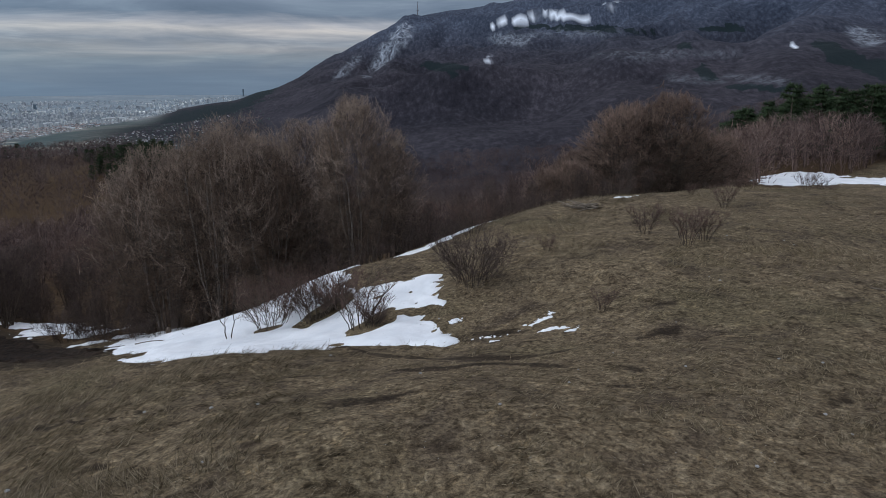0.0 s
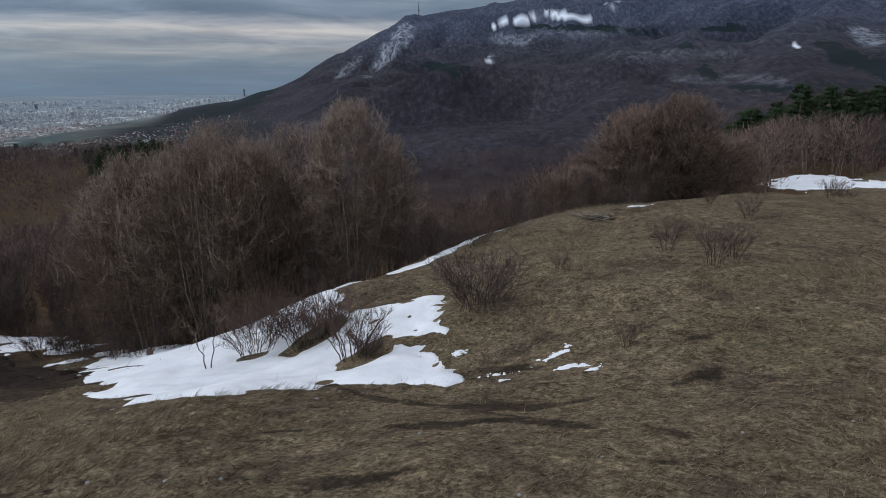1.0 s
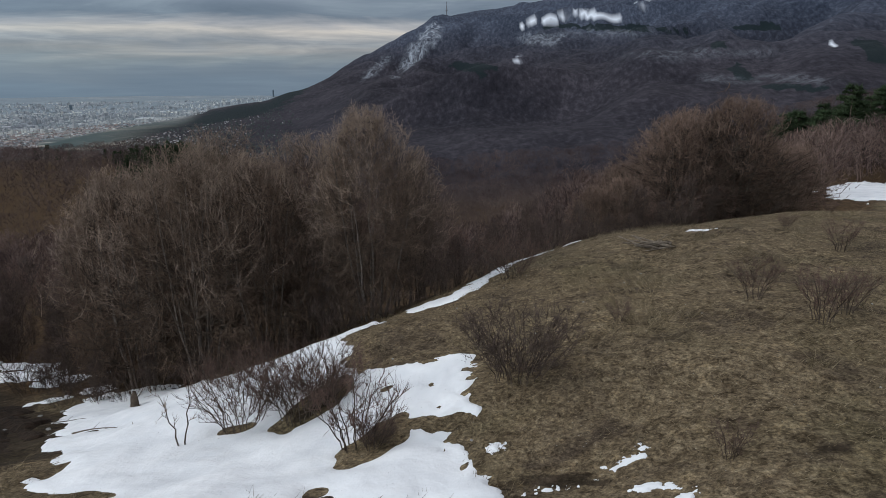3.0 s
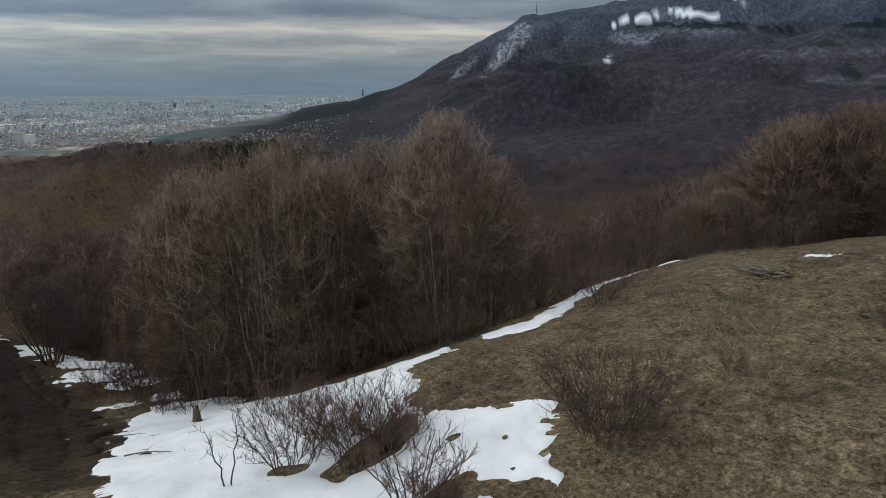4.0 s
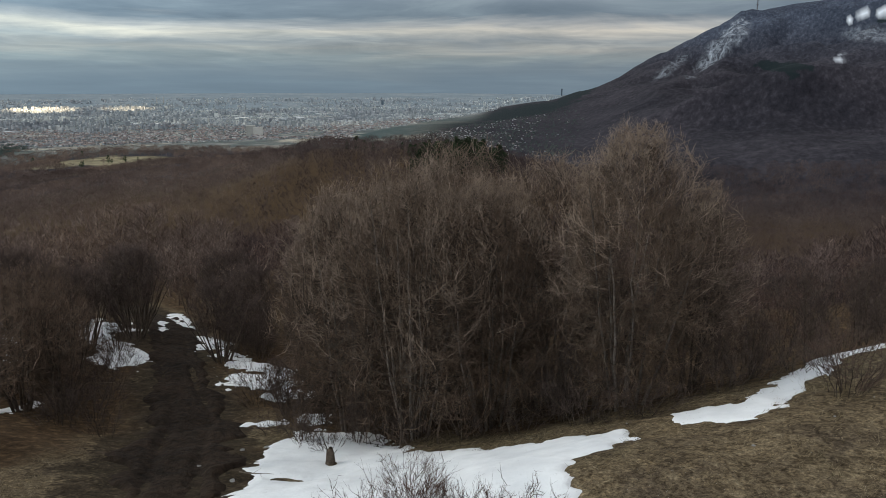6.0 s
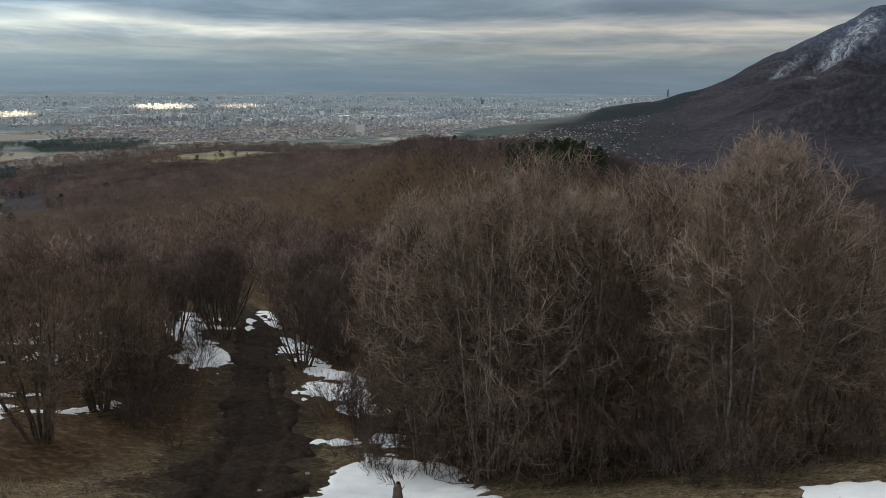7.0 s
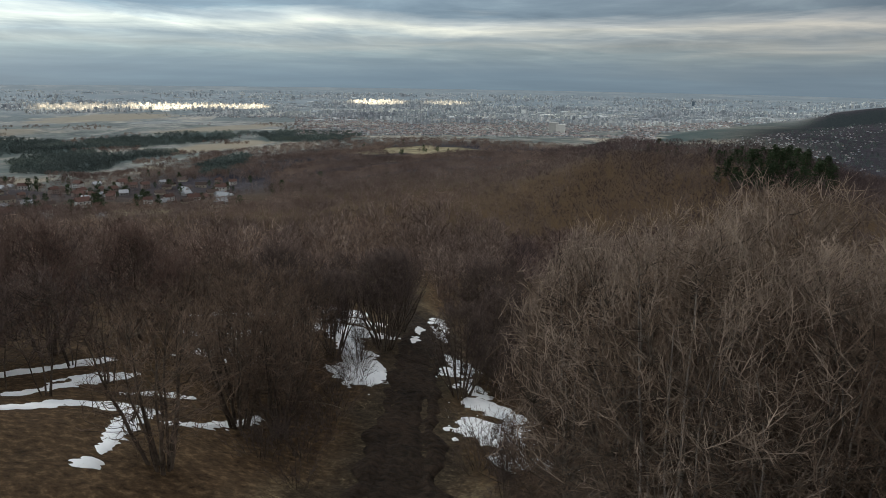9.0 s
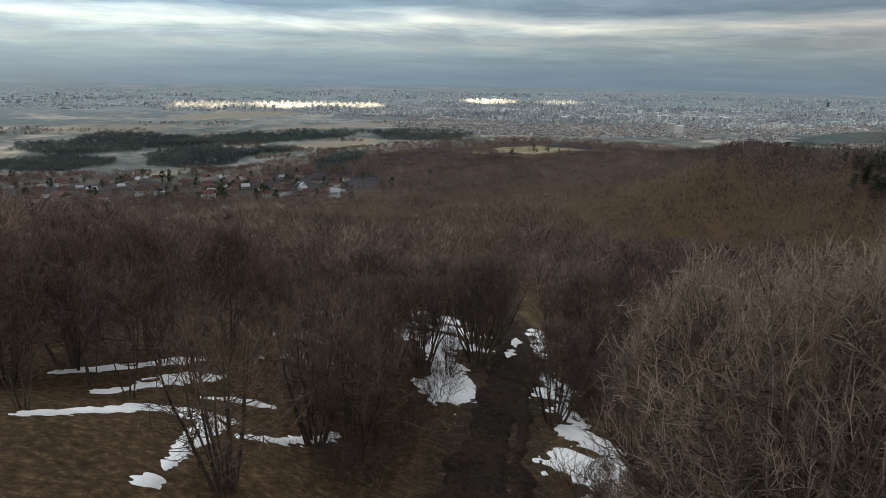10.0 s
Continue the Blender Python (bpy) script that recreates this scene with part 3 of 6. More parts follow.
def build_ground():
    radii = list(np.arange(0, 46, 0.42))
    while radii[-1] < 4950:
        radii.append(radii[-1] + max(0.42, radii[-1] * (0.0165 if radii[-1] < 1800 else 0.010)))
    radii = np.array(radii[1:])
    # a finer fan of bearings where the near ground is seen
    az = np.radians(np.concatenate([np.arange(-46, 112, 0.24), np.arange(112, 314, 3.0)]))
    turns = len(az)
    R, A = np.meshgrid(radii, az, indexing="ij")
    X, Y = HUB[0] - 4 - R * np.sin(A), HUB[1] + 2 + R * np.cos(A)
    Z = land(X, Y)
    n = len(radii)
    verts = np.concatenate([np.stack([X, Y, Z], -1).reshape(-1, 3), [[HUB[0] - 4, HUB[1] + 2, float(land(HUB[0] - 4, HUB[1] + 2))]]])
    i, j = np.meshgrid(np.arange(n - 1), np.arange(turns), indexing="ij")
    k = (j + 1) % turns
    quads = np.stack([i * turns + j, (i + 1) * turns + j, (i + 1) * turns + k, i * turns + k], -1).reshape(-1, 4)
    j = np.arange(turns)
    tris = np.stack([np.full(turns, n * turns), j, (j + 1) % turns], -1)
    me = mesh_from("ground", verts, [quads, tris], GROUND)
    x, y = verts[:, 0].astype(float), verts[:, 1].astype(float)
    b, r = polar(x, y)
    inside = wooded(x, y) + 1.2 * vnoise(x / 3, y / 3, 8)
    litter = smooth(-1.0, 1.5, inside)
    meadow = smooth(1.15, 0.8, on_meadow(x, y) + 0.75 * fbm(x / 60, y / 60, 51, 3))
    litter = litter * (1 - meadow)
    meadow = np.maximum(meadow, smooth(1.15, 0.8, np.hypot((0.31 * y - 0.95 * x - 535) / 20, (0.31 * x + 0.95 * y) / 27) + 0.3 * fbm(x / 30, y / 30, 53, 3)))
    lowland = np.maximum(smooth(-100, -112, verts[:, 2]), smooth(2700, 3100, r))
    flat = lowland * smooth(1150, 1400, r + 22 * np.maximum(b - 54, 0)) * smooth(20, 27, b + 9 * smooth(2300, 3100, r)) * (1 - meadow)
    mountain = smooth(420, 800, r) * (1 - flat) * (1 - meadow)
    # rock, snow fields and conifer stands, by bearing and rise
    rise = np.degrees(np.arctan2(verts[:, 2] - 7, np.hypot(x, y)))
    side = np.degrees(np.arctan2(-x, y))
    white, dusted, dark, tan = (np.zeros(len(x)) for _ in range(4))
    for store, ca, ce, ra, re, turn, much in FEATURES:
        c, s = math.cos(radians(turn)), math.sin(radians(turn))
        da, de = (side - ca) * c + (rise - ce) * s, -(side - ca) * s + (rise - ce) * c
        lump, torn = (42, 0.26) if store else (70, 0.16)
        m = much * smooth(1.15, 0.75, np.hypot(da / ra, de / re) + torn * fbm(x / lump, y / lump, 61, 4)) * (r > 800)
        kept = (white, dusted, dark, tan)[store]
        kept[:] = np.maximum(kept, m)
    # third channels carry painted haze: by distance, then by height
    for name, cols in (("zone", (litter, mountain, flat)), ("soil_haze", (bare_soil(x, y), dusted, smooth(1200, 3600, r))), ("cover", (white, dark, smooth(0, 260, verts[:, 2]))), ("crop", (tan, tan, tan))):
        layer = me.color_attributes.new(name, "FLOAT_COLOR", "POINT")
        layer.data.foreach_set("color", np.stack([*cols, meadow], -1).astype(np.float32).ravel())
    return tagged(new("ground", me), "dry grass hill sloping into leaf-strewn bare woods and a far plain", "ground", kind="structure")


build_ground()


def build_track():
    n = 170
    line = along([(*p, h) for p, h in zip(TRACK, TRACK_HALF)], n)
    side = np.gradient(line[:, :2], axis=0)
    side = np.stack([side[:, 1], -side[:, 0]], -1) / np.hypot(*side.T)[:, None]
    u = np.linspace(-1.25, 1.25, 31)
    s = np.arange(n)[:, None] * 0.5
    wide = line[:, 2:3] * (1 + 0.3 * vnoise(s * 0.5 + 0 * u, np.sign(u) + 0 * s, 91) + 0.12 * vnoise(s * 1.7 + 0 * u, np.sign(u) + 0 * s, 92))
    X, Y = line[:, :1] + side[:, :1] * u * wide, line[:, 1:2] + side[:, 1:] * u * wide
    across = u * wide
    sway = 0.25 * vnoise(s * 0.16 + 0 * u, 0 * s + 0 * u, 93)
    across = across + sway
    ruts = -0.17 * (0.6 + 0.5 * vnoise(s * 0.3 + 0 * u, np.sign(across), 94)) * np.exp(-((np.abs(across) - 0.85) / 0.24) ** 2) + 0.05 * np.exp(-((np.abs(across) - 1.35) / 0.2) ** 2)
    lumps = 0.05 + 0.07 * fbm(X / 0.8, Y / 0.8, 95, 3) + 0.05 * vnoise(X / 2.2, Y / 2.2, 97)
    Z = land(X, Y) + 0.10 * smooth(1.18, 0.85, np.abs(u)) - 0.09 + 0.10 * smooth(1.1, 0.8, np.abs(u)) + (ruts + lumps) * smooth(1.2, 0.9, np.abs(u))
    Z = Z - 0.25 * smooth(5, 0, s)
    i, j = np.meshgrid(np.arange(n - 1), np.arange(30), indexing="ij")
    q = np.stack([i * 31 + j, (i + 1) * 31 + j, (i + 1) * 31 + j + 1, i * 31 + j + 1], -1).reshape(-1, 4)
    me = mesh_from("dirt_track", np.stack([X, Y, Z], -1).reshape(-1, 3), q, MUD)
    return tagged(new("dirt_track", me), "muddy dark brown dirt track with wheel ruts through the woods", "dirt road", kind="structure")


build_track()


def inside_outline(X, Y, corners):
    """Metres inside (positive) or outside an outline."""
    best, odd = np.full(X.shape, 1e9), np.zeros(X.shape, bool)
    for (ax, ay), (bx, by) in zip(corners, corners[1:] + corners[:1]):
        dx, dy = bx - ax, by - ay
        t = np.clip(((X - ax) * dx + (Y - ay) * dy) / (dx * dx + dy * dy), 0, 1)
        best = np.minimum(best, np.hypot(X - ax - t * dx, Y - ay - t * dy))
        if dy:
            odd ^= ((ay > Y) != (by > Y)) & (X < ax + (Y - ay) * dx / dy)
    return np.where(odd, best, -best)


def snow_patch(label, blobs, holes=(), strips=(), thick=0.13, step=0.2, ragged=0.55, outline=()):
    """Old snow on the ground. blobs and holes: x, y, two radii, turn; strips: lines of x, y, half width; outline: corners."""
    spots = [(a, b, 0.5) for a, b in outline] + [(b[0], b[1], max(b[2], b[3])) for b in blobs] + [(p[0], p[1], p[2]) for s in strips for p in s]
    x0, x1 = min(a - r for a, _, r in spots) - 1, max(a + r for a, _, r in spots) + 1
    y0, y1 = min(a - r for _, a, r in spots) - 1, max(a + r for _, a, r in spots) + 1
    X, Y = np.meshgrid(np.arange(x0, x1, step), np.arange(y0, y1, step), indexing="ij")
    depth = inside_outline(X, Y, list(outline)) if outline else np.full(X.shape, -9.0)
    for bx, by, rx, ry, turn in blobs:
        c, s = math.cos(turn), math.sin(turn)
        dx, dy = (X - bx) * c + (Y - by) * s, -(X - bx) * s + (Y - by) * c
        depth = np.maximum(depth, (1 - np.hypot(dx / rx, dy / ry)) * min(rx, ry))
    for line in strips:
        for px, py, w in along(line, 40):
            depth = np.maximum(depth, w - np.hypot(X - px, Y - py))
    grain = 1.5 if ragged > 0.3 else 0.3
    depth = depth + ragged * (fbm(X / grain, Y / grain, 17, 4) * 0.8 - 0.1) + 0.6 * ragged * fbm(X / (0.27 * grain), Y / (0.27 * grain), 18, 4)
    for bx, by, rx, ry, turn in holes:
        c, s = math.cos(turn), math.sin(turn)
        dx, dy = (X - bx) * c + (Y - by) * s, -(X - bx) * s + (Y - by) * c
        depth = np.minimum(depth, (np.hypot(dx / rx, dy / ry) - 1) * min(rx, ry) + 0.12 * fbm(X / 0.6, Y / 0.6, 19, 2))
    lift = np.where(depth > 0, 0.02 + thick * (1 - np.exp(-np.maximum(depth, 0) / 0.35)), np.maximum(depth * 0.5, -0.35) + 0.02)
    Z = land(X, Y) + lift + 0.02 * fbm(X / 0.9, Y / 0.9, 23, 2)
    keep = depth > -0.45
    i, j = np.meshgrid(np.arange(X.shape[0] - 1), np.arange(X.shape[1] - 1), indexing="ij")
    on = keep[:-1, :-1] | keep[1:, :-1] | keep[:-1, 1:] | keep[1:, 1:]
    i, j = i[on], j[on]
    m = X.shape[1]
    q = np.stack([i * m + j, (i + 1) * m + j, (i + 1) * m + j + 1, i * m + j + 1], -1)
    used, q = np.unique(q, return_inverse=True)
    verts = np.stack([X, Y, Z], -1).reshape(-1, 3)[used]
    me = mesh_from("snow_patch", verts, q.reshape(-1, 4), SNOW)
    return tagged(new("snow_patch", me), label, "snow", "patches of old snow")


SHEET = [(-8.5, 18.8), (-6.2, 19.15), (-4.9, 20.4), (-3.6, 20.2), (-3.2, 21.2), (-2.9, 20.8), (-1.6, 20.6), (0.4, 20.4), (0.05, 21.1), (-0.4, 22.4), (-0.9, 23.3), (-1.45, 24.1), (-0.3, 24.35), (-0.6, 25.3), (-0.1, 26.8),
         (-0.15, 27.6), (-1.2, 28.0), (-2.8, 27.7), (-3.6, 28.0), (-4.3, 29.4), (-4.8, 30.9), (-3.9, 33.8), (-4.4, 35.0), (-9.3, 35.4), (-12.6, 36.4), (-15.5, 39.4), (-20.2, 39.5), (-19.2, 36.2), (-16.5, 32.2), (-14.0, 27.5), (-11.6, 24.9), (-11.9, 23.3), (-9.0, 21.6)]
snow_patch("large white sheet of melting snow with footprints below bare bushes", [(-10.9, 23.7, 1.2, 0.3, -0.1)],
           [(-4.85, 26.7, 1.5, 0.75, 0.8), (-2.6, 23.45, 1.5, 0.72, 1.05), (-7.2, 26.3, 0.5, 0.3, 0), (-15.6, 33.0, 0.6, 0.25, 0.4), (-13.6, 29.3, 0.5, 0.2, 0), (-14.2, 30.0, 0.3, 0.16, 0), (-15.3, 35.4, 0.3, 0.25, 0), (-9.6, 22.2, 1.3, 0.3, -0.25), (-3.45, 21.0, 0.3, 0.35, 0),
            (-1.22, 25.2, 0.13, 0.17, 0), (-1.35, 26.1, 0.12, 0.16, 0.3), (-1.05, 24.65, 0.13, 0.16, 0), (-2.75, 26.5, 0.4, 0.25, 0.4), (-0.35, 21.9, 0.3, 0.12, 1.0)], step=0.11, ragged=0.36,
           outline=SHEET)
for x, y, a, b, turn in ((3.05, 21.2, 0.32, 0.15, 0.4), (3.55, 20.05, 0.45, 0.12, -0.4), (4.05, 19.6, 0.13, 0.06, 0), (1.35, 20.7, 0.2, 0.07, 0), (1.62, 20.1, 0.09, 0.08, 0), (0.38, 22.5, 0.2, 0.1, 0.3), (3.5, 21.6, 0.12, 0.06, 0)):
    snow_patch("small sliver of snow in the dry grass", [(x, y, a, b, turn)], thick=0.07, step=0.04, ragged=0.16)
snow_patch("long snow drift along the wooded brow of the hill", [(-1.9, 36.5, 1.3, 0.6, 0.2)], strips=[[(-2.4, 36.2, 0.5), (-0.9, 36.3, 0.6), (0.1, 39.8, 0.65), (1.6, 43.4, 0.5), (4.2, 46.2, 0.38), (5.9, 47.3, 0.25)]], ragged=0.35, thick=0.07)
snow_patch("thin snow patch beside the muddy track", [(-28.4, 46.4, 2.5, 2.0, 0.3), (-30.6, 49.0, 2.6, 1.2, 0.1), (-34.4, 49.7, 2.0, 0.7, 0), (-25.4, 45.6, 1.8, 0.9, 0.3)], ragged=0.8)
snow_patch("thin snow patch beside the muddy track", [(-38.6, 53.2, 3.4, 1.1, -0.75)], ragged=0.6)
snow_patch("snow strip between the wheel ruts", [], strips=[[(-44.5, 53.6, 0.5), (-49, 57.6, 0.6), (-54, 61.4, 0.6)]], ragged=0.5)
snow_patch("snow strip beside the wheel ruts", [], strips=[[(-45.5, 56.8, 0.7), (-51, 61.6, 0.8), (-56, 65.4, 0.8)]], ragged=0.5)
snow_patch("white snow patch at the foot of the coppiced trees", [(-39.0, 45.2, 3.7, 1.6, -0.5), (-44.6, 48.0, 3.0, 1.2, -0.46)], ragged=0.6)
snow_patch("snow lying between the bare trunks", [(-48.5, 49.5, 4.0, 2.2, 0.7), (-54, 54.0, 3.5, 2.0, 0.7)], ragged=1.0)
snow_patch("snow lying between the bare trunks", [(-50, 42.0, 3.5, 1.6, 0.9), (-45, 39.5, 2.4, 1.1, 0.7)], ragged=1.0)
snow_patch("snow lying between the bare trunks", [(-62, 56.0, 4.5, 2.4, 0.6), (-60, 47.0, 3.5, 2.0, 0.8)], ragged=1.2)
snow_patch("winding strip of snow on the grassy knoll", [(-36.4, 30.4, 1.5, 0.9, 0.8)], strips=[[(-34.2, 24.4, 0.35), (-35.8, 27.0, 0.5), (-36.9, 29.6, 0.7), (-35.8, 31.4, 0.8), (-31.9, 29.6, 0.45), (-27.5, 27.0, 0.16)]], ragged=0.4)
snow_patch("strip of snow on the grassy knoll below trees", [], strips=[[(-47.6, 25.6, 0.5), (-48.0, 28.6, 0.9), (-47.9, 32.4, 0.8)]], ragged=0.5)
snow_patch("strip of snow on the grassy knoll below trees", [], strips=[[(-42.0, 27.4, 0.4), (-43.4, 29.8, 0.8), (-44.2, 32.8, 0.6)]], ragged=0.5)
snow_patch("strip of snow on the grassy knoll below trees", [], strips=[[(-40.2, 31.6, 0.4), (-39.4, 33.4, 0.5), (-38.0, 34.6, 0.3)]], ragged=0.4)
snow_patch("thin strip of snow on leaf litter", [], strips=[[(-33.1, 31.8, 0.3), (-33.3, 33.8, 0.35), (-34.0, 36.2, 0.3)]], ragged=0.3)
snow_patch("snow field at the far edge of the hilltop", [(50, 98, 5.5, 15, -0.5), (55.5, 93, 4, 7, -0.5), (45, 89, 2.5, 5, -0.4)], step=0.5, thick=0.2, ragged=1.6)
snow_patch("small remnant of snow on the hilltop", [(10.9, 41.9, 0.55, 0.25, 0)], thick=0.1, step=0.1, ragged=0.15)
snow_patch("thin snow among twigs below the thicket", [(-22.5, 39.8, 1.4, 0.8, 0.6), (-20.5, 41.5, 1.2, 0.7, 0.2)], ragged=0.6)

# ---- bare trees and bushes ----
def unit(v):
    return v / np.maximum(np.linalg.norm(v, axis=-1, keepdims=True), 1e-9)


def frames_of(d):
    up = np.where(np.abs(d[..., 2:3]) > 0.9, np.array([1.0, 0, 0]), np.array([0, 0, 1.0]))
    a = unit(np.cross(d, up))
    return a, np.cross(d, a)


def spikes(p0, p1, r):
    """Thin three-sided cones from p0 to p1."""
    a, b = frames_of(unit(p1 - p0))
    r = np.asarray(r)[:, None]
    ring = [p0 + r * (a * math.cos(k * 2.0944) + b * math.sin(k * 2.0944)) for k in range(3)]
    n = len(p0)
    verts = np.stack([*ring, p1], 1).reshape(-1, 3)
    o = np.arange(n)[:, None] * 4
    faces = np.concatenate([o + np.array(f) for f in ((0, 1, 3), (1, 2, 3), (2, 0, 3))])
    return verts, faces


def rods(p0, p1, r0, r1, sides=5):
    """Tapered rods from p0 to p1."""
    a, b = frames_of(unit(p1 - p0))
    r0, r1 = np.asarray(r0)[:, None], np.asarray(r1)[:, None]
    w = [(math.cos(k * 2 * math.pi / sides), math.sin(k * 2 * math.pi / sides)) for k in range(sides)]
    verts = np.stack([p0 + r0 * (a * c + b * s) for c, s in w] + [p1 + r1 * (a * c + b * s) for c, s in w], 1).reshape(-1, 3)
    o = np.arange(len(p0))[:, None] * 2 * sides
    faces = np.concatenate([o + np.array((k, (k + 1) % sides, sides + (k + 1) % sides, sides + k)) for k in range(sides)])
    return verts, faces


def gather(parts):
    verts, faces, at = [], [], 0
    for v, f in parts:
        verts.append(v)
        faces.append(f + at)
        at += len(v)
    return np.concatenate(verts), faces


def bare_tree(seed, height, stems, lean, crown, limbs, twigs, tips, stem_r=0.07, tip_r=0.008, first=0.2, upward=0.55, ring=0.35):
    """Points and faces of a bare tree at the origin: (wood), (twigs). crown: half its width; limbs a stem, twigs a limb, tips a twig."""
    rng = np.random.default_rng(seed)
    wood, fine = [], []
    for s in range(stems):
        a = 2 * math.pi * (s + rng.uniform(-0.35, 0.35)) / max(stems, 1)
        out = np.array([math.cos(a), math.sin(a), 0])
        tall = height * rng.uniform(0.72, 1.0) if s else height
        reach = lean * crown * rng.uniform(0.35, 1.0) * (1 if stems > 1 else 0.15)
        u = np.linspace(0, 1, 9)
        curve = out * (reach * (0.75 * u + 0.25 * u ** 2) + ring * min(1, stems - 1) * rng.uniform(0.3, 1))[:, None] + np.array([0, 0, 1]) * (tall * u)[:, None]
        curve[1:] += rng.normal(0, 0.014 * height, (8, 3)) * np.array([1, 1, 0.3])
        rad = stem_r * rng.uniform(0.75, 1.2) * (1 - u) ** 0.8 + 0.006
        curve[0, 2] -= 0.3
        wood.append(rods(curve[:-1], curve[1:], rad[:-1], rad[1:] * 0.98, 5))
        # limbs
        n = limbs
        lu = first + (0.97 - first) * (np.arange(n) + rng.uniform(0, 1, n)) / n
        base = np.stack([np.interp(lu, u, curve[:, k]) for k in range(3)], -1)
        la = a + (np.arange(n) * 2.4 if stems == 1 else rng.normal(0, 1.25, n)) + (rng.uniform(-0.5, 0.5, n))
        size = crown * (0.95 * np.sqrt(np.clip(1.05 - lu, 0, 1)) * np.clip(0.35 + 1.6 * (lu - first), 0.35, 1) + 0.12) * rng.uniform(0.65, 1.15, n)
        size = np.minimum(size, np.maximum(0.3, (height * 1.04 - base[:, 2]) * 1.25))
        flat = np.stack([np.cos(la), np.sin(la), np.zeros(n)], -1)
        d = unit(flat + np.array([0, 0, 1]) * (upward * rng.uniform(0.5, 1.3, n) + 0.25 * lu)[:, None])
        bend = np.array([0, 0, 1]) * 0.45
        pts = [base]
        for k in range(3):
            pts.append(pts[-1] + d * (size / 3)[:, None] + rng.normal(0, 0.03, (n, 3)) * size[:, None])
            d = unit(d + bend * 0.5 + rng.normal(0, 0.14, (n, 3)))
        lr = np.interp(lu, u, rad) * 0.5 + 0.003
        for k in range(3):
            wood.append(rods(pts[k], pts[k + 1], lr * (1 - 0.28 * k), lr * (0.72 - 0.26 * k), 3))
        # twigs on the limbs
        m = n * twigs
        li, tu = np.repeat(np.arange(n), twigs), rng.uniform(0.18, 1.0, m)
        seg = np.minimum((tu * 3).astype(int), 2)
        P = np.stack(pts)
        f = (tu * 3 - seg)[:, None]
        q0 = P[seg, li] * (1 - f) + P[seg + 1, li] * f
        along_limb = unit(P[seg + 1, li] - P[seg, li])
        td = unit(along_limb * 0.75 + rng.normal(0, 0.5, (m, 3)) + np.array([0, 0, 0.42]))
        tl = (0.30 * size[li] + 0.18) * rng.uniform(0.55, 1.25, m)
        q1 = q0 + td * (tl * 0.5)[:, None]
        td2 = unit(td + np.array([0, 0, 0.28]) + rng.normal(0, 0.2, (m, 3)))
        q2 = q1 + td2 * (tl * 0.5)[:, None]
        fine.append(rods(q0, q1, np.full(m, tip_r * 1.5), np.full(m, tip_r * 1.1), 3))
        fine.append(spikes(q1, q2, np.full(m, tip_r * 1.1)))
        # tips on the twigs
        if tips:
            c = m * tips
            ti, cu = np.repeat(np.arange(m), tips), rng.uniform(0.2, 1.0, c)[:, None]
            e0 = np.where(cu < 0.5, q0[ti] * (1 - 2 * cu) + q1[ti] * 2 * cu, q1[ti] * (2 - 2 * cu) + q2[ti] * (2 * cu - 1))
            ed = unit(td2[ti] * 0.8 + rng.normal(0, 0.55, (c, 3)) + np.array([0, 0, 0.25]))
            e1 = e0 + ed * (tl[ti] * rng.uniform(0.3, 0.7, c))[:, None]
            fine.append(spikes(e0, e1, np.full(c, tip_r * 0.85)))
    per = len(wood) // stems
    return [wood[k * per] for k in range(stems)], gather([w for k, w in enumerate(wood) if k % per]), gather(fine)


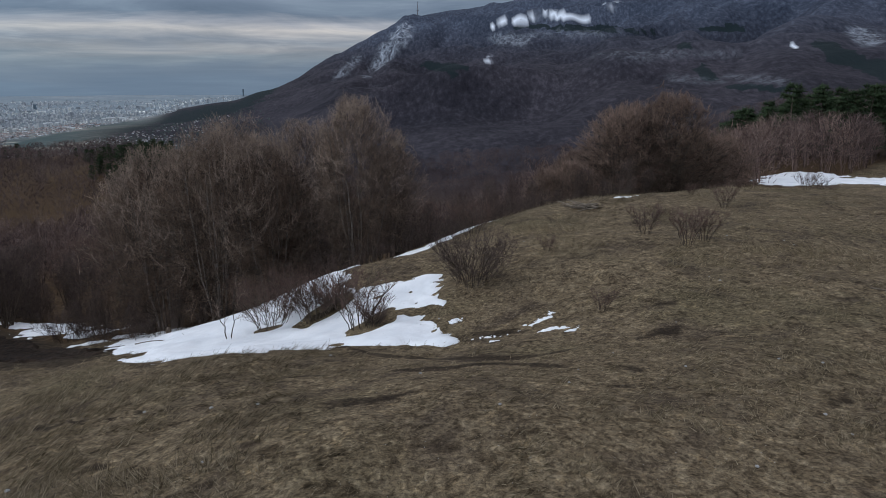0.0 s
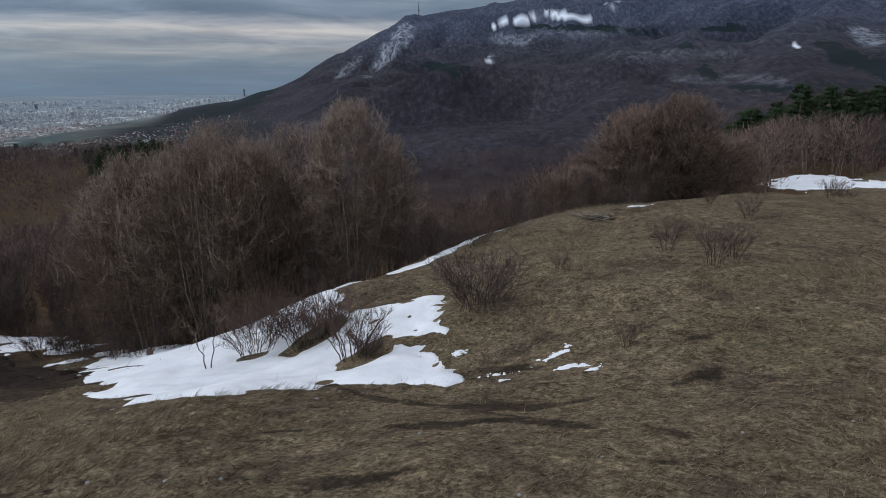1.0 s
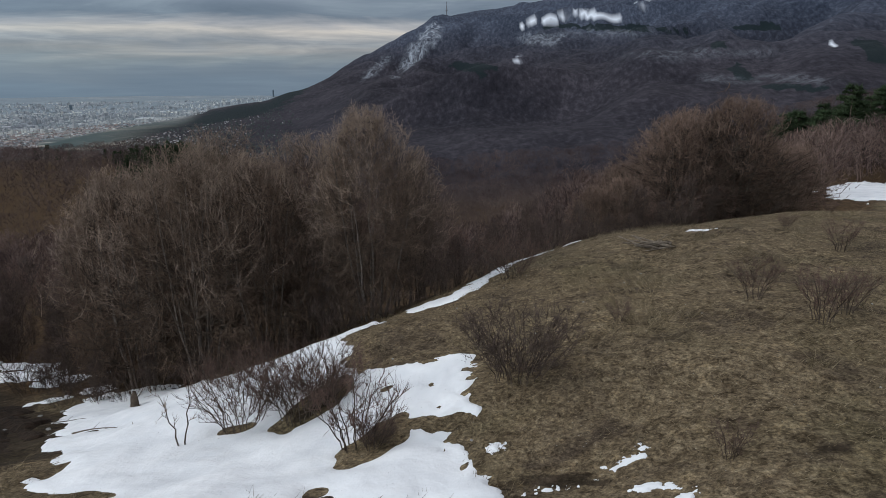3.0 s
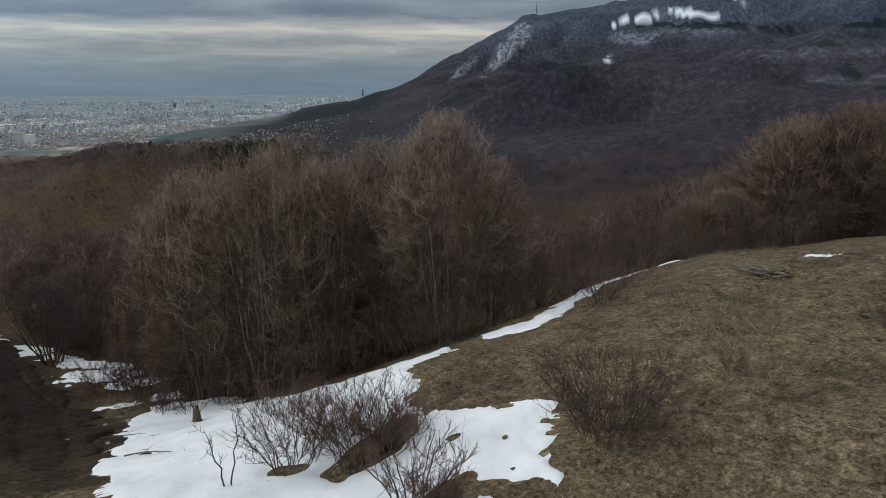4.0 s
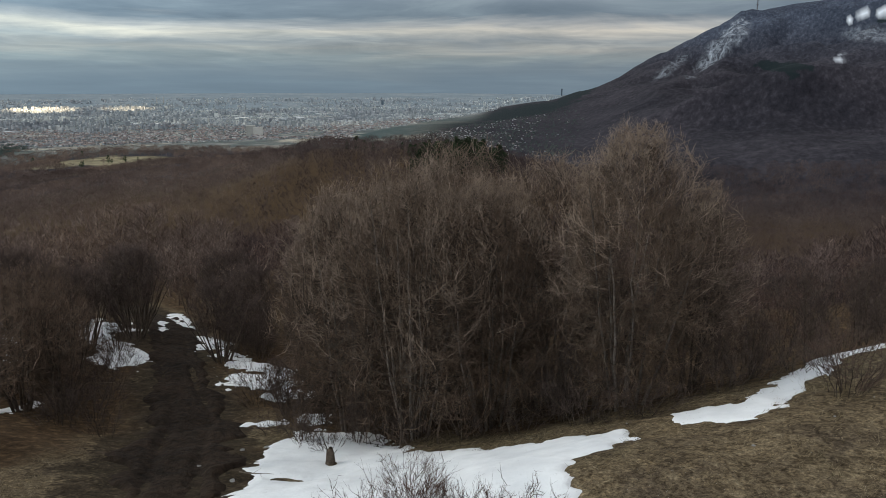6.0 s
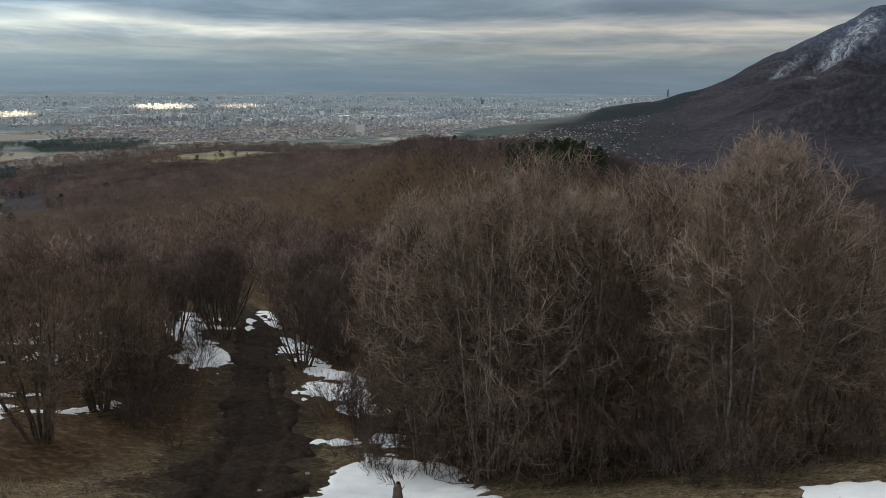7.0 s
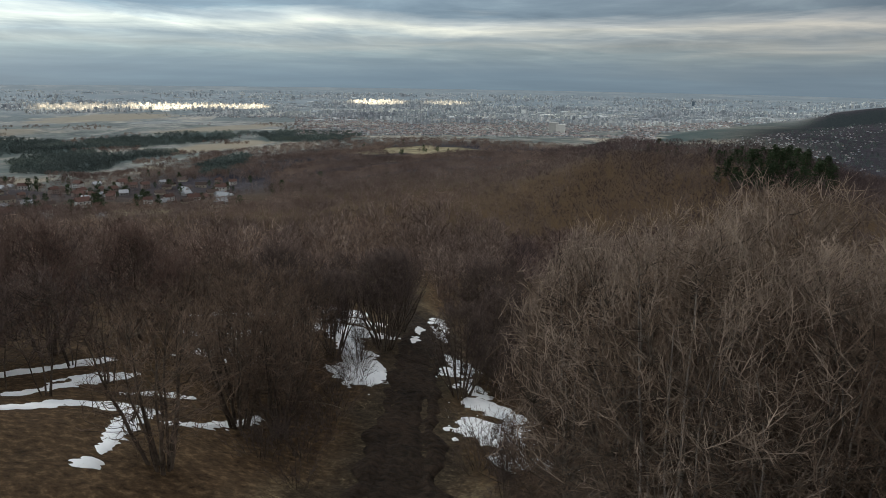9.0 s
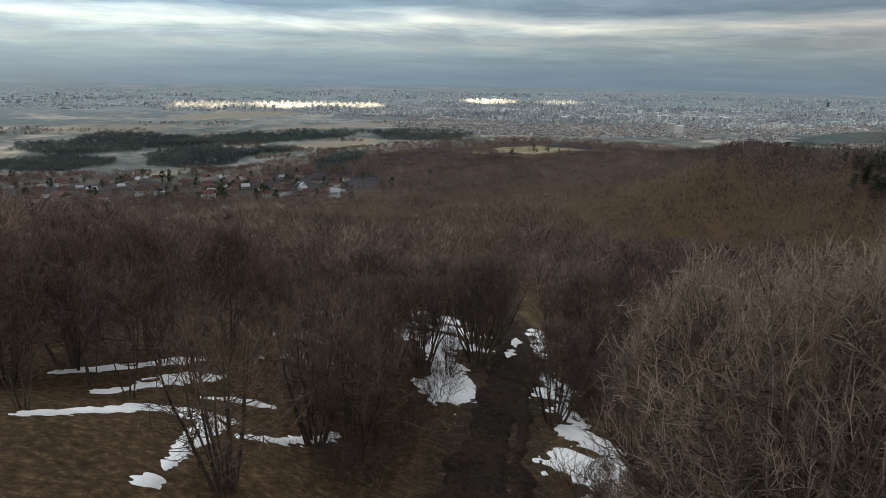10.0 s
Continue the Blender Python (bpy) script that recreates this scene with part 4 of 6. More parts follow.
def crowned_tree(seed, height, width, stems, sprays, tips=7, low=0.1, tip_r=0.012, stem_r=0.07, belly=0.45, ring=0.5, spread=0.55, peak=0.6, twig=0.11):
    """A bare tree with a full rounded crown: slender stems, limbs, and sprays of upturned twigs out to the crown's outline.
    width: half the crown's; low: where the twigs begin; belly: the height of its widest part, both as shares of the height."""
    rng = np.random.default_rng(seed)
    wood = []
    u = np.linspace(0, 1, 8)
    curves = []
    for s in range(stems):
        a = 2 * math.pi * (s + rng.uniform(-0.4, 0.4)) / stems
        out = np.array([math.cos(a), math.sin(a), 0])
        far = rng.uniform(0.2, 1.0)
        tall = height * rng.uniform(0.78, 0.93) * (1 - 0.22 * far * (stems > 1))
        reach = width * spread * far * (stems > 1)
        c = out * (ring * rng.uniform(0.1, 1) * (stems > 1) + reach * u ** 0.85)[:, None] + np.array([0, 0, 1]) * (tall * u)[:, None]
        c[1:] += np.cumsum(rng.normal(0, 0.012 * height, (7, 3)) * np.array([1, 1, 0.2]), 0) * 0.6
        c[0, 2] -= 0.35
        rad = stem_r * rng.uniform(0.7, 1.15) * (1 - 0.9 * u) + 0.01
        wood.append(rods(c[:-1], c[1:], rad[:-1], rad[1:], 5))
        curves.append(c)
    curves = np.array(curves)
    n = sprays

    def fill(count, inner):
        a = rng.uniform(0, 2 * math.pi, count)
        h = low + (1 - low) * rng.uniform(0, 1, count) ** 0.8
        above = np.clip((h - belly) / (1.03 - belly), 0, 1)
        full = np.where(h > belly, np.clip(1 - above ** 1.7, 0.01, 1) ** peak, 0.72 + 0.28 * (h - low) / max(belly - low, 0.01))
        lobes = 1 + 0.14 * np.sin(3 * a + seed) + 0.12 * np.sin(5 * a + 9 * h + seed)
        rho = width * full * lobes * rng.uniform(inner, 1, count) ** 0.42
        return np.stack([np.cos(a) * rho, np.sin(a) * rho, height * h], -1)

    def nearest(points, nodes, rise):
        """The node each point grows from: near it and somewhat below."""
        gap = points[:, None] - nodes[None]
        flat = np.hypot(gap[..., 0], gap[..., 1])
        cost = np.linalg.norm(gap, axis=-1) + 4.0 * np.maximum(rise * flat - gap[..., 2], 0)
        return nodes[np.argmin(cost, axis=1)]
    # boughs that curve up and out from the stems
    nb = max(6, n // 14)
    ends = fill(nb, 0.05) * np.array([0.74, 0.74, 0.93])
    roots = nearest(ends, curves[:, 1:].reshape(-1, 3), 0.7)
    v = np.linspace(0, 1, 5)[:, None, None]
    sag = np.array([0, 0, -0.16]) * np.hypot(*(ends - roots)[:, :2].T)[:, None]
    bough = roots * (1 - v) + ends * v + sag * (4 * v * (1 - v)) + rng.normal(0, 0.035, (5, nb, 3)) * v * (1 - v) * 4 * np.linalg.norm(ends - roots, axis=1)[None, :, None]
    br = 0.010 + 0.010 * np.sqrt(np.linalg.norm(ends - roots, axis=1))
    for k in range(4):
        wood.append(rods(bough[k], bough[k + 1], br * (1 - 0.19 * k), br * (0.81 - 0.19 * k), 4))
    # sprays of twigs, fanning out of the crown
    end = fill(n, 0.06)
    d = unit(unit(end - np.array([0, 0, 0.40 * height])) * 0.9 + np.array([0, 0, 0.16]) + rng.normal(0, 0.40, (n, 3)))
    size = np.clip(1.5 * twig * height, 0.5, 1.9) * rng.uniform(0.6, 1.35, n)
    start = end - d * (size * 0.92)[:, None]
    nodes = np.concatenate([bough[1:].reshape(-1, 3), 0.5 * (bough[1:] + bough[:-1]).reshape(-1, 3), curves[:, 2:].reshape(-1, 3)])
    root = nearest(start, nodes, 0.35)
    mid = 0.5 * (root + start) + np.array([0, 0, -0.07]) * np.linalg.norm(start - root, axis=1)[:, None] + rng.normal(0, 0.04, (n, 3))
    wood.append(rods(root, mid, np.full(n, tip_r * 1.35), np.full(n, tip_r * 1.25), 3))
    wood.append(rods(mid, start, np.full(n, tip_r * 1.25), np.full(n, tip_r * 1.15), 3))
    axis, ways = [start], []
    for k in range(3):
        ways.append(d)
        axis.append(axis[-1] + d * (size / 3)[:, None])
        d = unit(d + np.array([0, 0, 0.12]) + rng.normal(0, 0.26, (n, 3)))
    # side twigs stand alternately on both sides of a spray
    A, W = np.stack(axis), np.stack(ways)
    flank = unit(np.cross(W[0], rng.normal(0, 1, (n, 3))))
    m = n * tips
    i, at = np.repeat(np.arange(n), tips), np.tile((np.arange(tips) + 0.5) / tips, n) * 0.92 + rng.uniform(-0.03, 0.05, m)
    seg = np.clip((at * 3).astype(int), 0, 2)
    f = (at * 3 - seg)[:, None]
    e0 = A[seg, i] * (1 - f) + A[seg + 1, i] * f
    sign = np.where(np.arange(m) % 2, 1.0, -1.0)[:, None]
    ed = unit(W[seg, i] * 0.8 + flank[i] * sign * rng.uniform(0.6, 1.3, (m, 1)) + rng.normal(0, 0.34, (m, 3)) + np.array([0, 0, 0.06]))
    e1 = e0 + ed * (size[i] * (0.62 - 0.38 * at) * rng.uniform(0.6, 1.25, m))[:, None]
    thin = tip_r * rng.uniform(0.75, 1.0, m)

    def grown(sel):
        k, side = np.count_nonzero(sel), np.repeat(sel, tips)
        return gather([rods(axis[0][sel], axis[1][sel], np.full(k, tip_r * 1.2), np.full(k, tip_r * 1.05), 3), rods(axis[1][sel], axis[2][sel], np.full(k, tip_r * 1.05), np.full(k, tip_r * 0.9), 3),
                       spikes(axis[2][sel], axis[3][sel], np.full(k, tip_r * 0.9)), spikes(e0[side], e1[side], thin[side])])
    # outermost upper sprays stand apart, so a paler colour can paint them lit
    reach = np.hypot(end[:, 0], end[:, 1]) / width
    outer = (reach ** 2 + (np.clip(end[:, 2] / height - belly, 0, 1) / (1.03 - belly)) ** 2 > 0.72) & (end[:, 2] > 0.45 * height)
    return wood[:stems], gather(wood[stems:]), grown(~outer), grown(outer)


def tree_thing(name, label, category, shape, twig_material, group="", wood_name="trunk", bark=None, outer_material=None):
    stems, limbs, fine, *outer_sprays = shape
    root = tagged(new(name), label, category, group)
    for part_name, (v, f), material in [(wood_name, w, bark or BARK) for w in stems] + [("branchwork", limbs, BARK), ("crown", fine, twig_material)] + [("young_shoots", y, outer_material or twig_material) for y in outer_sprays]:
        ob = new(part_name, mesh_from(part_name, v, f, material))
        ob.parent = root
    return root


def planted(x, y, turn=0.0, size=1.0, sink=0.05, tall=1.0):
    return Matrix.LocRotScale((x, y, float(land(x, y)) - sink), Euler((0, 0, turn)), (size, size, size * tall))


def grow_woods():
    rng = np.random.default_rng(7)
    LIT, DARK = "bare multi-stemmed grey-brown tree at the thicket's edge", "bare slender brown tree in the dense thicket"

    def stand(kinds, spots, step):
        for k, (x, y, s) in enumerate(spots):
            ob = kinds[k] if k < len(kinds) else copy_thing(kinds[k % len(kinds)], Matrix())
            ob.matrix_basis = planted(x, y, k * step, s)
    # trees that stand out
    stand([tree_thing("tree", "tall bare many-stemmed tree with pale twigs beside the snow drift", "tree",
                      crowned_tree(1, 11.0, 3.4, 8, 1150, 11, 0.04, 0.0088, 0.065, 0.46, 0.6, 0.5, 0.62, 0.075), TWIG_TAN, bark=PALE_BARK, outer_material=TWIG_LIT)], [(-5.2, 39.3, 0.93)], 0)
    stand([tree_thing("tree", "tall bare tree with grey-pink twigs behind the snow drift", "tree",
                      crowned_tree(2, 9.8, 2.4, 5, 600, 10, 0.1, 0.0095, 0.06, 0.5, 0.4, 0.5, 0.7, 0.08), TWIG_GREY)], [(-3.2, 41.4, 0.82)], 0)
    domes = [tree_thing("tree", LIT, "tree", crowned_tree(10 + k, 10.0, 3.5, 11, 920, 10, 0.06, 0.0092, 0.05, 0.5, 0.6, 0.55, 0.6, 0.080), (TWIG_TAN, TWIG_BROWN, TWIG_BROWN)[k], "trees of the thicket", bark=PALE_BARK, outer_material=TWIG_LIT) for k in range(3)]
    dome_spots = [(-13.4, 38.7, 1.16), (-17.0, 40.0, 1.15), (-10.4, 39.4, 1.04), (-13.2, 42.4, 1.25), (-8.6, 42.0, 1.08), (-19.6, 42.6, 1.1), (-16.2, 45.0, 1.18)]
    stand(domes, dome_spots, 1.7)
    wide = [tree_thing("tree", "bare spreading tree with pale brown twigs on the far brow", "tree",
                       crowned_tree(20 + k, 8.6, 4.7, 7, 950, 9, 0.04, 0.0145, 0.1, 0.36, 0.7, 0.6, 0.6, 0.09), (TWIG_RUST, TWIG_BROWN)[k], "trees on the far brow", outer_material=TWIG_RUST) for k in range(2)]
    brow = [(15.6, 64.0, 1.14), (20.6, 64.8, 1.22), (18.2, 68.0, 1.28), (24.4, 70.0, 0.95), (12.4, 67.6, 0.9), (10.8, 59.6, 0.62), (28.4, 72.0, 0.85), (8.4, 58.0, 0.6)]
    stand(wide, brow, 2.1)
    # coppiced stools and small trees on the far side of the track
    stools = [(-43.4, 50.2, 1.0), (-47.0, 52.6, 0.95), (-42.6, 45.4, 0.8), (-33.4, 48.6, 0.8), (-50.6, 56.6, 1.0), (-37.0, 56.0, 0.9), (-46.6, 62.6, 1.0), (-40.6, 41.0, 0.85), (-46.6, 44.0, 0.95)]
    stand([tree_thing("tree", "bare coppiced tree with many dark stems beside the muddy track", "tree",
                      crowned_tree(30, 7.4, 2.9, 17, 420, 8, 0.40, 0.0125, 0.06, 0.75, 0.7, 1.05), TWIG_DARK, "coppiced trees by the track")], stools, 1.3)
    smalls = [(-28.2, 29.9, 1.3), (-33.1, 34.8, 1.25), (-32.0, 36.2, 1.15), (-34.6, 38.0, 1.2), (-37.0, 36.4, 1.25), (-38.4, 39.6, 1.3), (-40.8, 36.6, 1.3), (-42.6, 39.0, 1.35), (-41.4, 42.6, 1.2)]
    stand([tree_thing("tree", "small bare dark-stemmed tree on the leaf-strewn knoll", "tree",
                      crowned_tree(34, 5.4, 2.2, 9, 290, 8, 0.16, 0.009, 0.055, 0.55, 0.35, 0.7), TWIG_BROWN, "small trees on the knoll")], smalls, 1.9)
    olds = [(-47.9, 26.4, 1.0), (-45.8, 23.2, 0.95), (-51.6, 30.6, 1.05), (-50.6, 22.0, 1.1), (-54.6, 26.6, 1.1), (-52.4, 36.0, 1.0), (-46.6, 37.0, 0.8), (-57.0, 21.0, 1.1)]
    stand([tree_thing("tree", "bare purple-brown tree with leaning dark trunks beyond the knoll", "tree",
                      crowned_tree(37, 8.2, 3.4, 5, 520, 8, 0.2, 0.013, 0.12, 0.55, 0.5, 0.7), TWIG_RED, "trees beyond the knoll")], olds, 2.3)
    # the thicket itself
    edge_kinds = [tree_thing("tree", LIT, "tree", crowned_tree(40 + k, 8.2, 2.0, 6, 240, 7, 0.06, 0.012, 0.05, 0.5, 0.5, 0.6), TWIG_DARK, "trees of the thicket") for k in range(3)]
    deep_kinds = [tree_thing("tree", DARK, "tree", crowned_tree(50 + k, 8.4, 2.7, 4, 150, 6, 0.3, 0.018, 0.055, 0.6, 0.5, 0.6), (TWIG_DARK, TWIG_DARK, TWIG_RED)[k], "trees of the thicket") for k in range(3)]
    spots = [(x, y) for x, y, _ in dome_spots + brow + stools + smalls + olds + [(-5.2, 39.3, 1), (-3.0, 41.2, 1)]]
    pick = np.stack([rng.uniform(-74, 46, 9000), rng.uniform(14, 92, 9000)], -1)
    depth, reach = wooded(pick[:, 0], pick[:, 1]), np.hypot(pick[:, 0] + 4, pick[:, 1] - 22)
    used, count = set(), 0
    for (x, y), inside, r in zip(pick, depth, reach):
        if inside < 0.5 or r > 70 or (-33.5 < math.degrees(math.atan2(-x, y)) < -24.3):
            continue
        edge = inside < 6 and r < 55
        if -43 < x < -20 and y < 46 and float(track_distance(np.array(x), np.array(y))) < 16 and y - 36 < 0.72 * (-26 - x):
            continue
        if math.hypot((x + 30.6) / 5.0, (y - 47.6) / 3.6) < 1:
            continue
        gap = 1.75 if inside < 4 and r < 50 else 2.6 if edge else 3.3 + 0.02 * r
        near_spots = np.array(spots)
        if np.min(np.hypot(near_spots[:, 0] - x, near_spots[:, 1] - y)) < gap:
            continue
        spots.append((x, y))
        kinds = edge_kinds if edge else deep_kinds
        k = int(rng.integers(3))
        size = rng.uniform(0.75, 1.08) * (0.72 if inside < 1.6 else 0.9 if edge else 0.95)
        if x > -3:
            size *= 0.72
        m = planted(x, y, rng.uniform(0, 6.3), size)
        if (edge, k) in used:
            copy_thing(kinds[k], m)
        else:
            used.add((edge, k))
            kinds[k].matrix_basis = m
        count += 1
        if count >= 255:
            break


grow_woods()


def scatter_far(name, label, shapes, spots, material):
    """Many small trees in one mesh. spots: x, y, size, turn."""
    verts, faces, at = [], [], 0
    spots = np.array(spots)
    z = land(spots[:, 0], spots[:, 1])
    for k, (sv, sf) in enumerate(shapes):
        sel = np.arange(len(spots)) % len(shapes) == k
        x, y, size, turn = spots[sel].T
        c, s = np.cos(turn), np.sin(turn)
        vx = (sv[None, :, 0] * c[:, None] - sv[None, :, 1] * s[:, None]) * size[:, None] + x[:, None]
        vy = (sv[None, :, 0] * s[:, None] + sv[None, :, 1] * c[:, None]) * size[:, None] + y[:, None]
        vz = sv[None, :, 2] * size[:, None] + z[sel][:, None] - 0.2
        n = len(x)
        verts.append(np.stack([vx, vy, vz], -1).reshape(-1, 3))
        faces.append((sf[None] + (np.arange(n) * len(sv))[:, None, None]).reshape(-1, 3) + at)
        at += n * len(sv)
    return tagged(new(name, mesh_from(name, np.concatenate(verts), np.concatenate(faces), material)), label, "woods", kind="stuff")


def brush(seed, height, width, n, r, low=0.25, long=0.15, stems=4):
    """A far bare crown: short upturned twigs all through a rounded crown, and a few stems."""
    rng = np.random.default_rng(seed)
    a, h = rng.uniform(0, 6.283, n), low + (1 - low) * rng.uniform(0, 1, n) ** 0.7
    full = np.sqrt(np.clip(1 - ((h - 0.45) / 0.58) ** 2, 0.02, 1))
    lobes = 1 + 0.2 * np.sin(3 * a + seed) + 0.12 * np.sin(5 * a + 7 * h)
    rho = width * full * lobes * rng.uniform(0.1, 1, n) ** 0.42
    p1 = np.stack([np.cos(a) * rho, np.sin(a) * rho, height * h], -1)
    d = unit(np.stack([np.cos(a) * rho / width, np.sin(a) * rho / width, 0.35 + 0.5 * h], -1) + rng.normal(0, 0.33, (n, 3)))
    p0 = p1 - d * (long * height) * rng.uniform(0.6, 1.4, (n, 1))
    side = unit(np.cross(d, rng.normal(0, 1, (n, 3)))) * (r * rng.uniform(0.7, 1.3, (n, 1)))
    v = np.stack([p0 - side, p0 + side, p1], 1).reshape(-1, 3)
    f = np.arange(3 * n).reshape(-1, 3)
    b = rng.uniform(0, 6.283, stems)
    top = np.stack([np.cos(b) * width * 0.4, np.sin(b) * width * 0.4, np.full(stems, height * 0.75)], -1)
    v2, f2 = spikes(top * np.array([0.1, 0.1, 0]), top, np.full(stems, max(0.05, r * 0.9)))
    return np.concatenate([v, v2]), np.concatenate([f, f2 + len(v)])


def far_woods():
    rng = np.random.default_rng(17)
    out = []
    for gap, r0, r1 in ((4.1, 66, 205), (7.4, 200, 820)):
        gx, gy = np.meshgrid(np.arange(-r1, r1, gap), np.arange(-60, r1 + 30, gap))
        x, y = gx.ravel() + rng.uniform(-0.45, 0.45, gx.size) * gap, gy.ravel() + rng.uniform(-0.45, 0.45, gx.size) * gap
        az, r = polar(x, y)
        ok = (r > r0) & (r < r1) & (az > -44) & (az < 104)
        out.append(np.stack([x, y, rng.uniform(0.75, 1.15, x.size) * (1 + 0.28 * vnoise(x / 17, y / 17, 77)), rng.uniform(0, 6.28, x.size)], -1)[ok])
    mid, far = out
    near_r = np.hypot(mid[:, 0] + 4, mid[:, 1] - 22)
    mid = mid[(wooded(mid[:, 0], mid[:, 1]) > 0.5) & (near_r > 69) ]
    az, r = np.degrees(np.arctan2(-mid[:, 0], mid[:, 1])), np.hypot(mid[:, 0], mid[:, 1])
    mid = mid[~((az < -24.3) & (az > -33.5) & (r < 122))]
    az, r = polar(far[:, 0], far[:, 1])
    open_ground = (on_meadow(far[:, 0], far[:, 1]) < 1) | ((r > 465) & (az > 64))
    far = far[~open_ground]
    # trees at lower bearings take the copies with shade in their colour
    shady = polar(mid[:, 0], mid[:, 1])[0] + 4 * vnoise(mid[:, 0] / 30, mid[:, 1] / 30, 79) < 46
    crowns = [brush(70 + k, 8.4, 3.0, 330, 0.036, 0.2, 0.13, 5) for k in range(6)]
    scatter_far("woods", "bare brown winter woods covering the slopes below the hill", crowns, mid[~shady], WOODS_NEAR)
    scatter_far("woods", "purple-brown winter woods in the hollow behind the thicket, shade painted in", crowns, mid[shady], WOODS_SHADED)
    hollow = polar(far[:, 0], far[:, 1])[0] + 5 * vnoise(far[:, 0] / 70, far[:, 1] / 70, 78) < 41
    scatter_far("far_woods", "bare reddish-brown winter woods on the distant ridge", [brush(80 + k, 9.0, 5.0, 95, 0.125, 0.3, 0.11, 2) for k in range(6)], far[~hollow], WOODS_FAR)
    scatter_far("far_woods", "purple-brown winter woods on the distant slope, shade painted in", [brush(86 + k, 9.0, 5.0, 95, 0.125, 0.3, 0.11, 2) for k in range(4)], far[hollow], WOODS_FAR_SHADED)


far_woods()


def bushes():
    thorn = tree_thing("bush", "dense bare reddish thorn bush in dry grass", "bush", bare_tree(100, 1.75, 34, 0.9, 1.35, 6, 5, 3, 0.008, 0.0045, 0.12, 0.5, 0.6), TWIG_DARK, "bare bushes", "stem")
    thorn.matrix_basis = planted(1.1, 25.5, 0)
    for x, y, s, turn in ((-4.7, 26.8, 0.55, 1.0), (-2.5, 23.4, 0.35, 2.0)):
        copy_thing(thorn, planted(x, y, turn, s))
    airy = tree_thing("bush", "open bare dark brown bush standing in the snow", "bush", bare_tree(101, 2.0, 22, 1.0, 1.5, 6, 5, 3, 0.010, 0.0045, 0.2, 0.55, 0.6), TWIG_RED, "bare bushes", "stem")
    airy.matrix_basis = planted(-7.1, 26.4, 0)
    for x, y, s, turn in ((-5.2, 26.2, 1.0, 1.1), (-4.4, 26.6, 0.75, 2.2), (-6.2, 27.2, 0.7, 2.2), (-8.6, 29.6, 0.6, 2.9), (1.5, 37.6, 0.85, 0.8)):
        copy_thing(airy, planted(x, y, turn, s))
    low = tree_thing("bush", "small bare bush on the grassy hilltop", "bush", bare_tree(102, 1.4, 10, 1.0, 0.85, 6, 5, 3, 0.010, 0.0045, 0.25, 0.6, 0.25), TWIG_RED, "bare bushes", "stem")
    low.matrix_basis = planted(9.8, 27.0, 0)
    for x, y, s, turn in ((8.8, 29.4, 0.85, 1.0), (10.7, 27.6, 0.8, 2.0), (14.7, 36.0, 0.8, 2.4), (5.1, 20.6, 0.5, 0.4), (4.4, 28.6, 0.45, 1.0), (14.6, 41.0, 0.5, 0), (-3.1, 23.5, 1.25, 1.9), (-2.6, 23.2, 0.8, 0.2), (24.0, 46.0, 0.8, 1.2), (30.0, 56.0, 0.9, 1.9), (22.0, 52.0, 0.5, 1.0), (33.0, 60.0, 0.9, 0.1)):
        copy_thing(low, planted(x, y, turn, s))
    sapling = tree_thing("sapling", "thin bare sapling leaning out of the snow", "sapling", bare_tree(103, 2.4, 2, 0.9, 0.7, 5, 4, 2, 0.025, 0.006, 0.4, 0.9, 0.1), TWIG_GREY, "bare saplings", "stem")
    sapling.matrix_basis = planted(-8.5, 25.5, 0.5)
    slim = tree_thing("sapling", "slim pale upright sapling before the thicket", "sapling", bare_tree(104, 4.6, 1, 0.2, 0.9, 22, 4, 2, 0.035, 0.006, 0.12, 0.9), TWIG_GREY, "bare saplings", "stem")
    slim.matrix_basis = planted(-11.6, 37.2, 0)
    for x, y, s in ((-10.6, 37.2, 0.6), (-13.0, 36.8, 0.7), (-8.8, 37.4, 0.5)):
        copy_thing(slim, planted(x, y, x, s))
    # undergrowth at the foot of the thicket
    rng = np.random.default_rng(5)
    scrub = tree_thing("bush", "tangled bare undergrowth at the foot of the thicket", "bush", bare_tree(105, 1.8, 12, 1.0, 1.2, 6, 4, 2, 0.011, 0.006, 0.12, 0.55, 0.7), TWIG_DARK, "undergrowth", "stem")
    spots = []
    for _ in range(2000):
        x, y = rng.uniform(-40, 16), rng.uniform(34, 62)
        w = float(wooded(x, y))
        if -0.1 < w < 3.0 and math.hypot((x + 30.6) / 5.0, (y - 47.6) / 3.6) > 1 and all((x - a) ** 2 + (y - b) ** 2 > 1.5 ** 2 for a, b in spots) and len(spots) < 85:
            spots.append((x, y))
    scrub.matrix_basis = planted(*spots[0])
    for x, y in spots[1:]:
        copy_thing(scrub, planted(x, y, rng.uniform(0, 6.28), rng.uniform(0.6, 1.1)))


bushes()


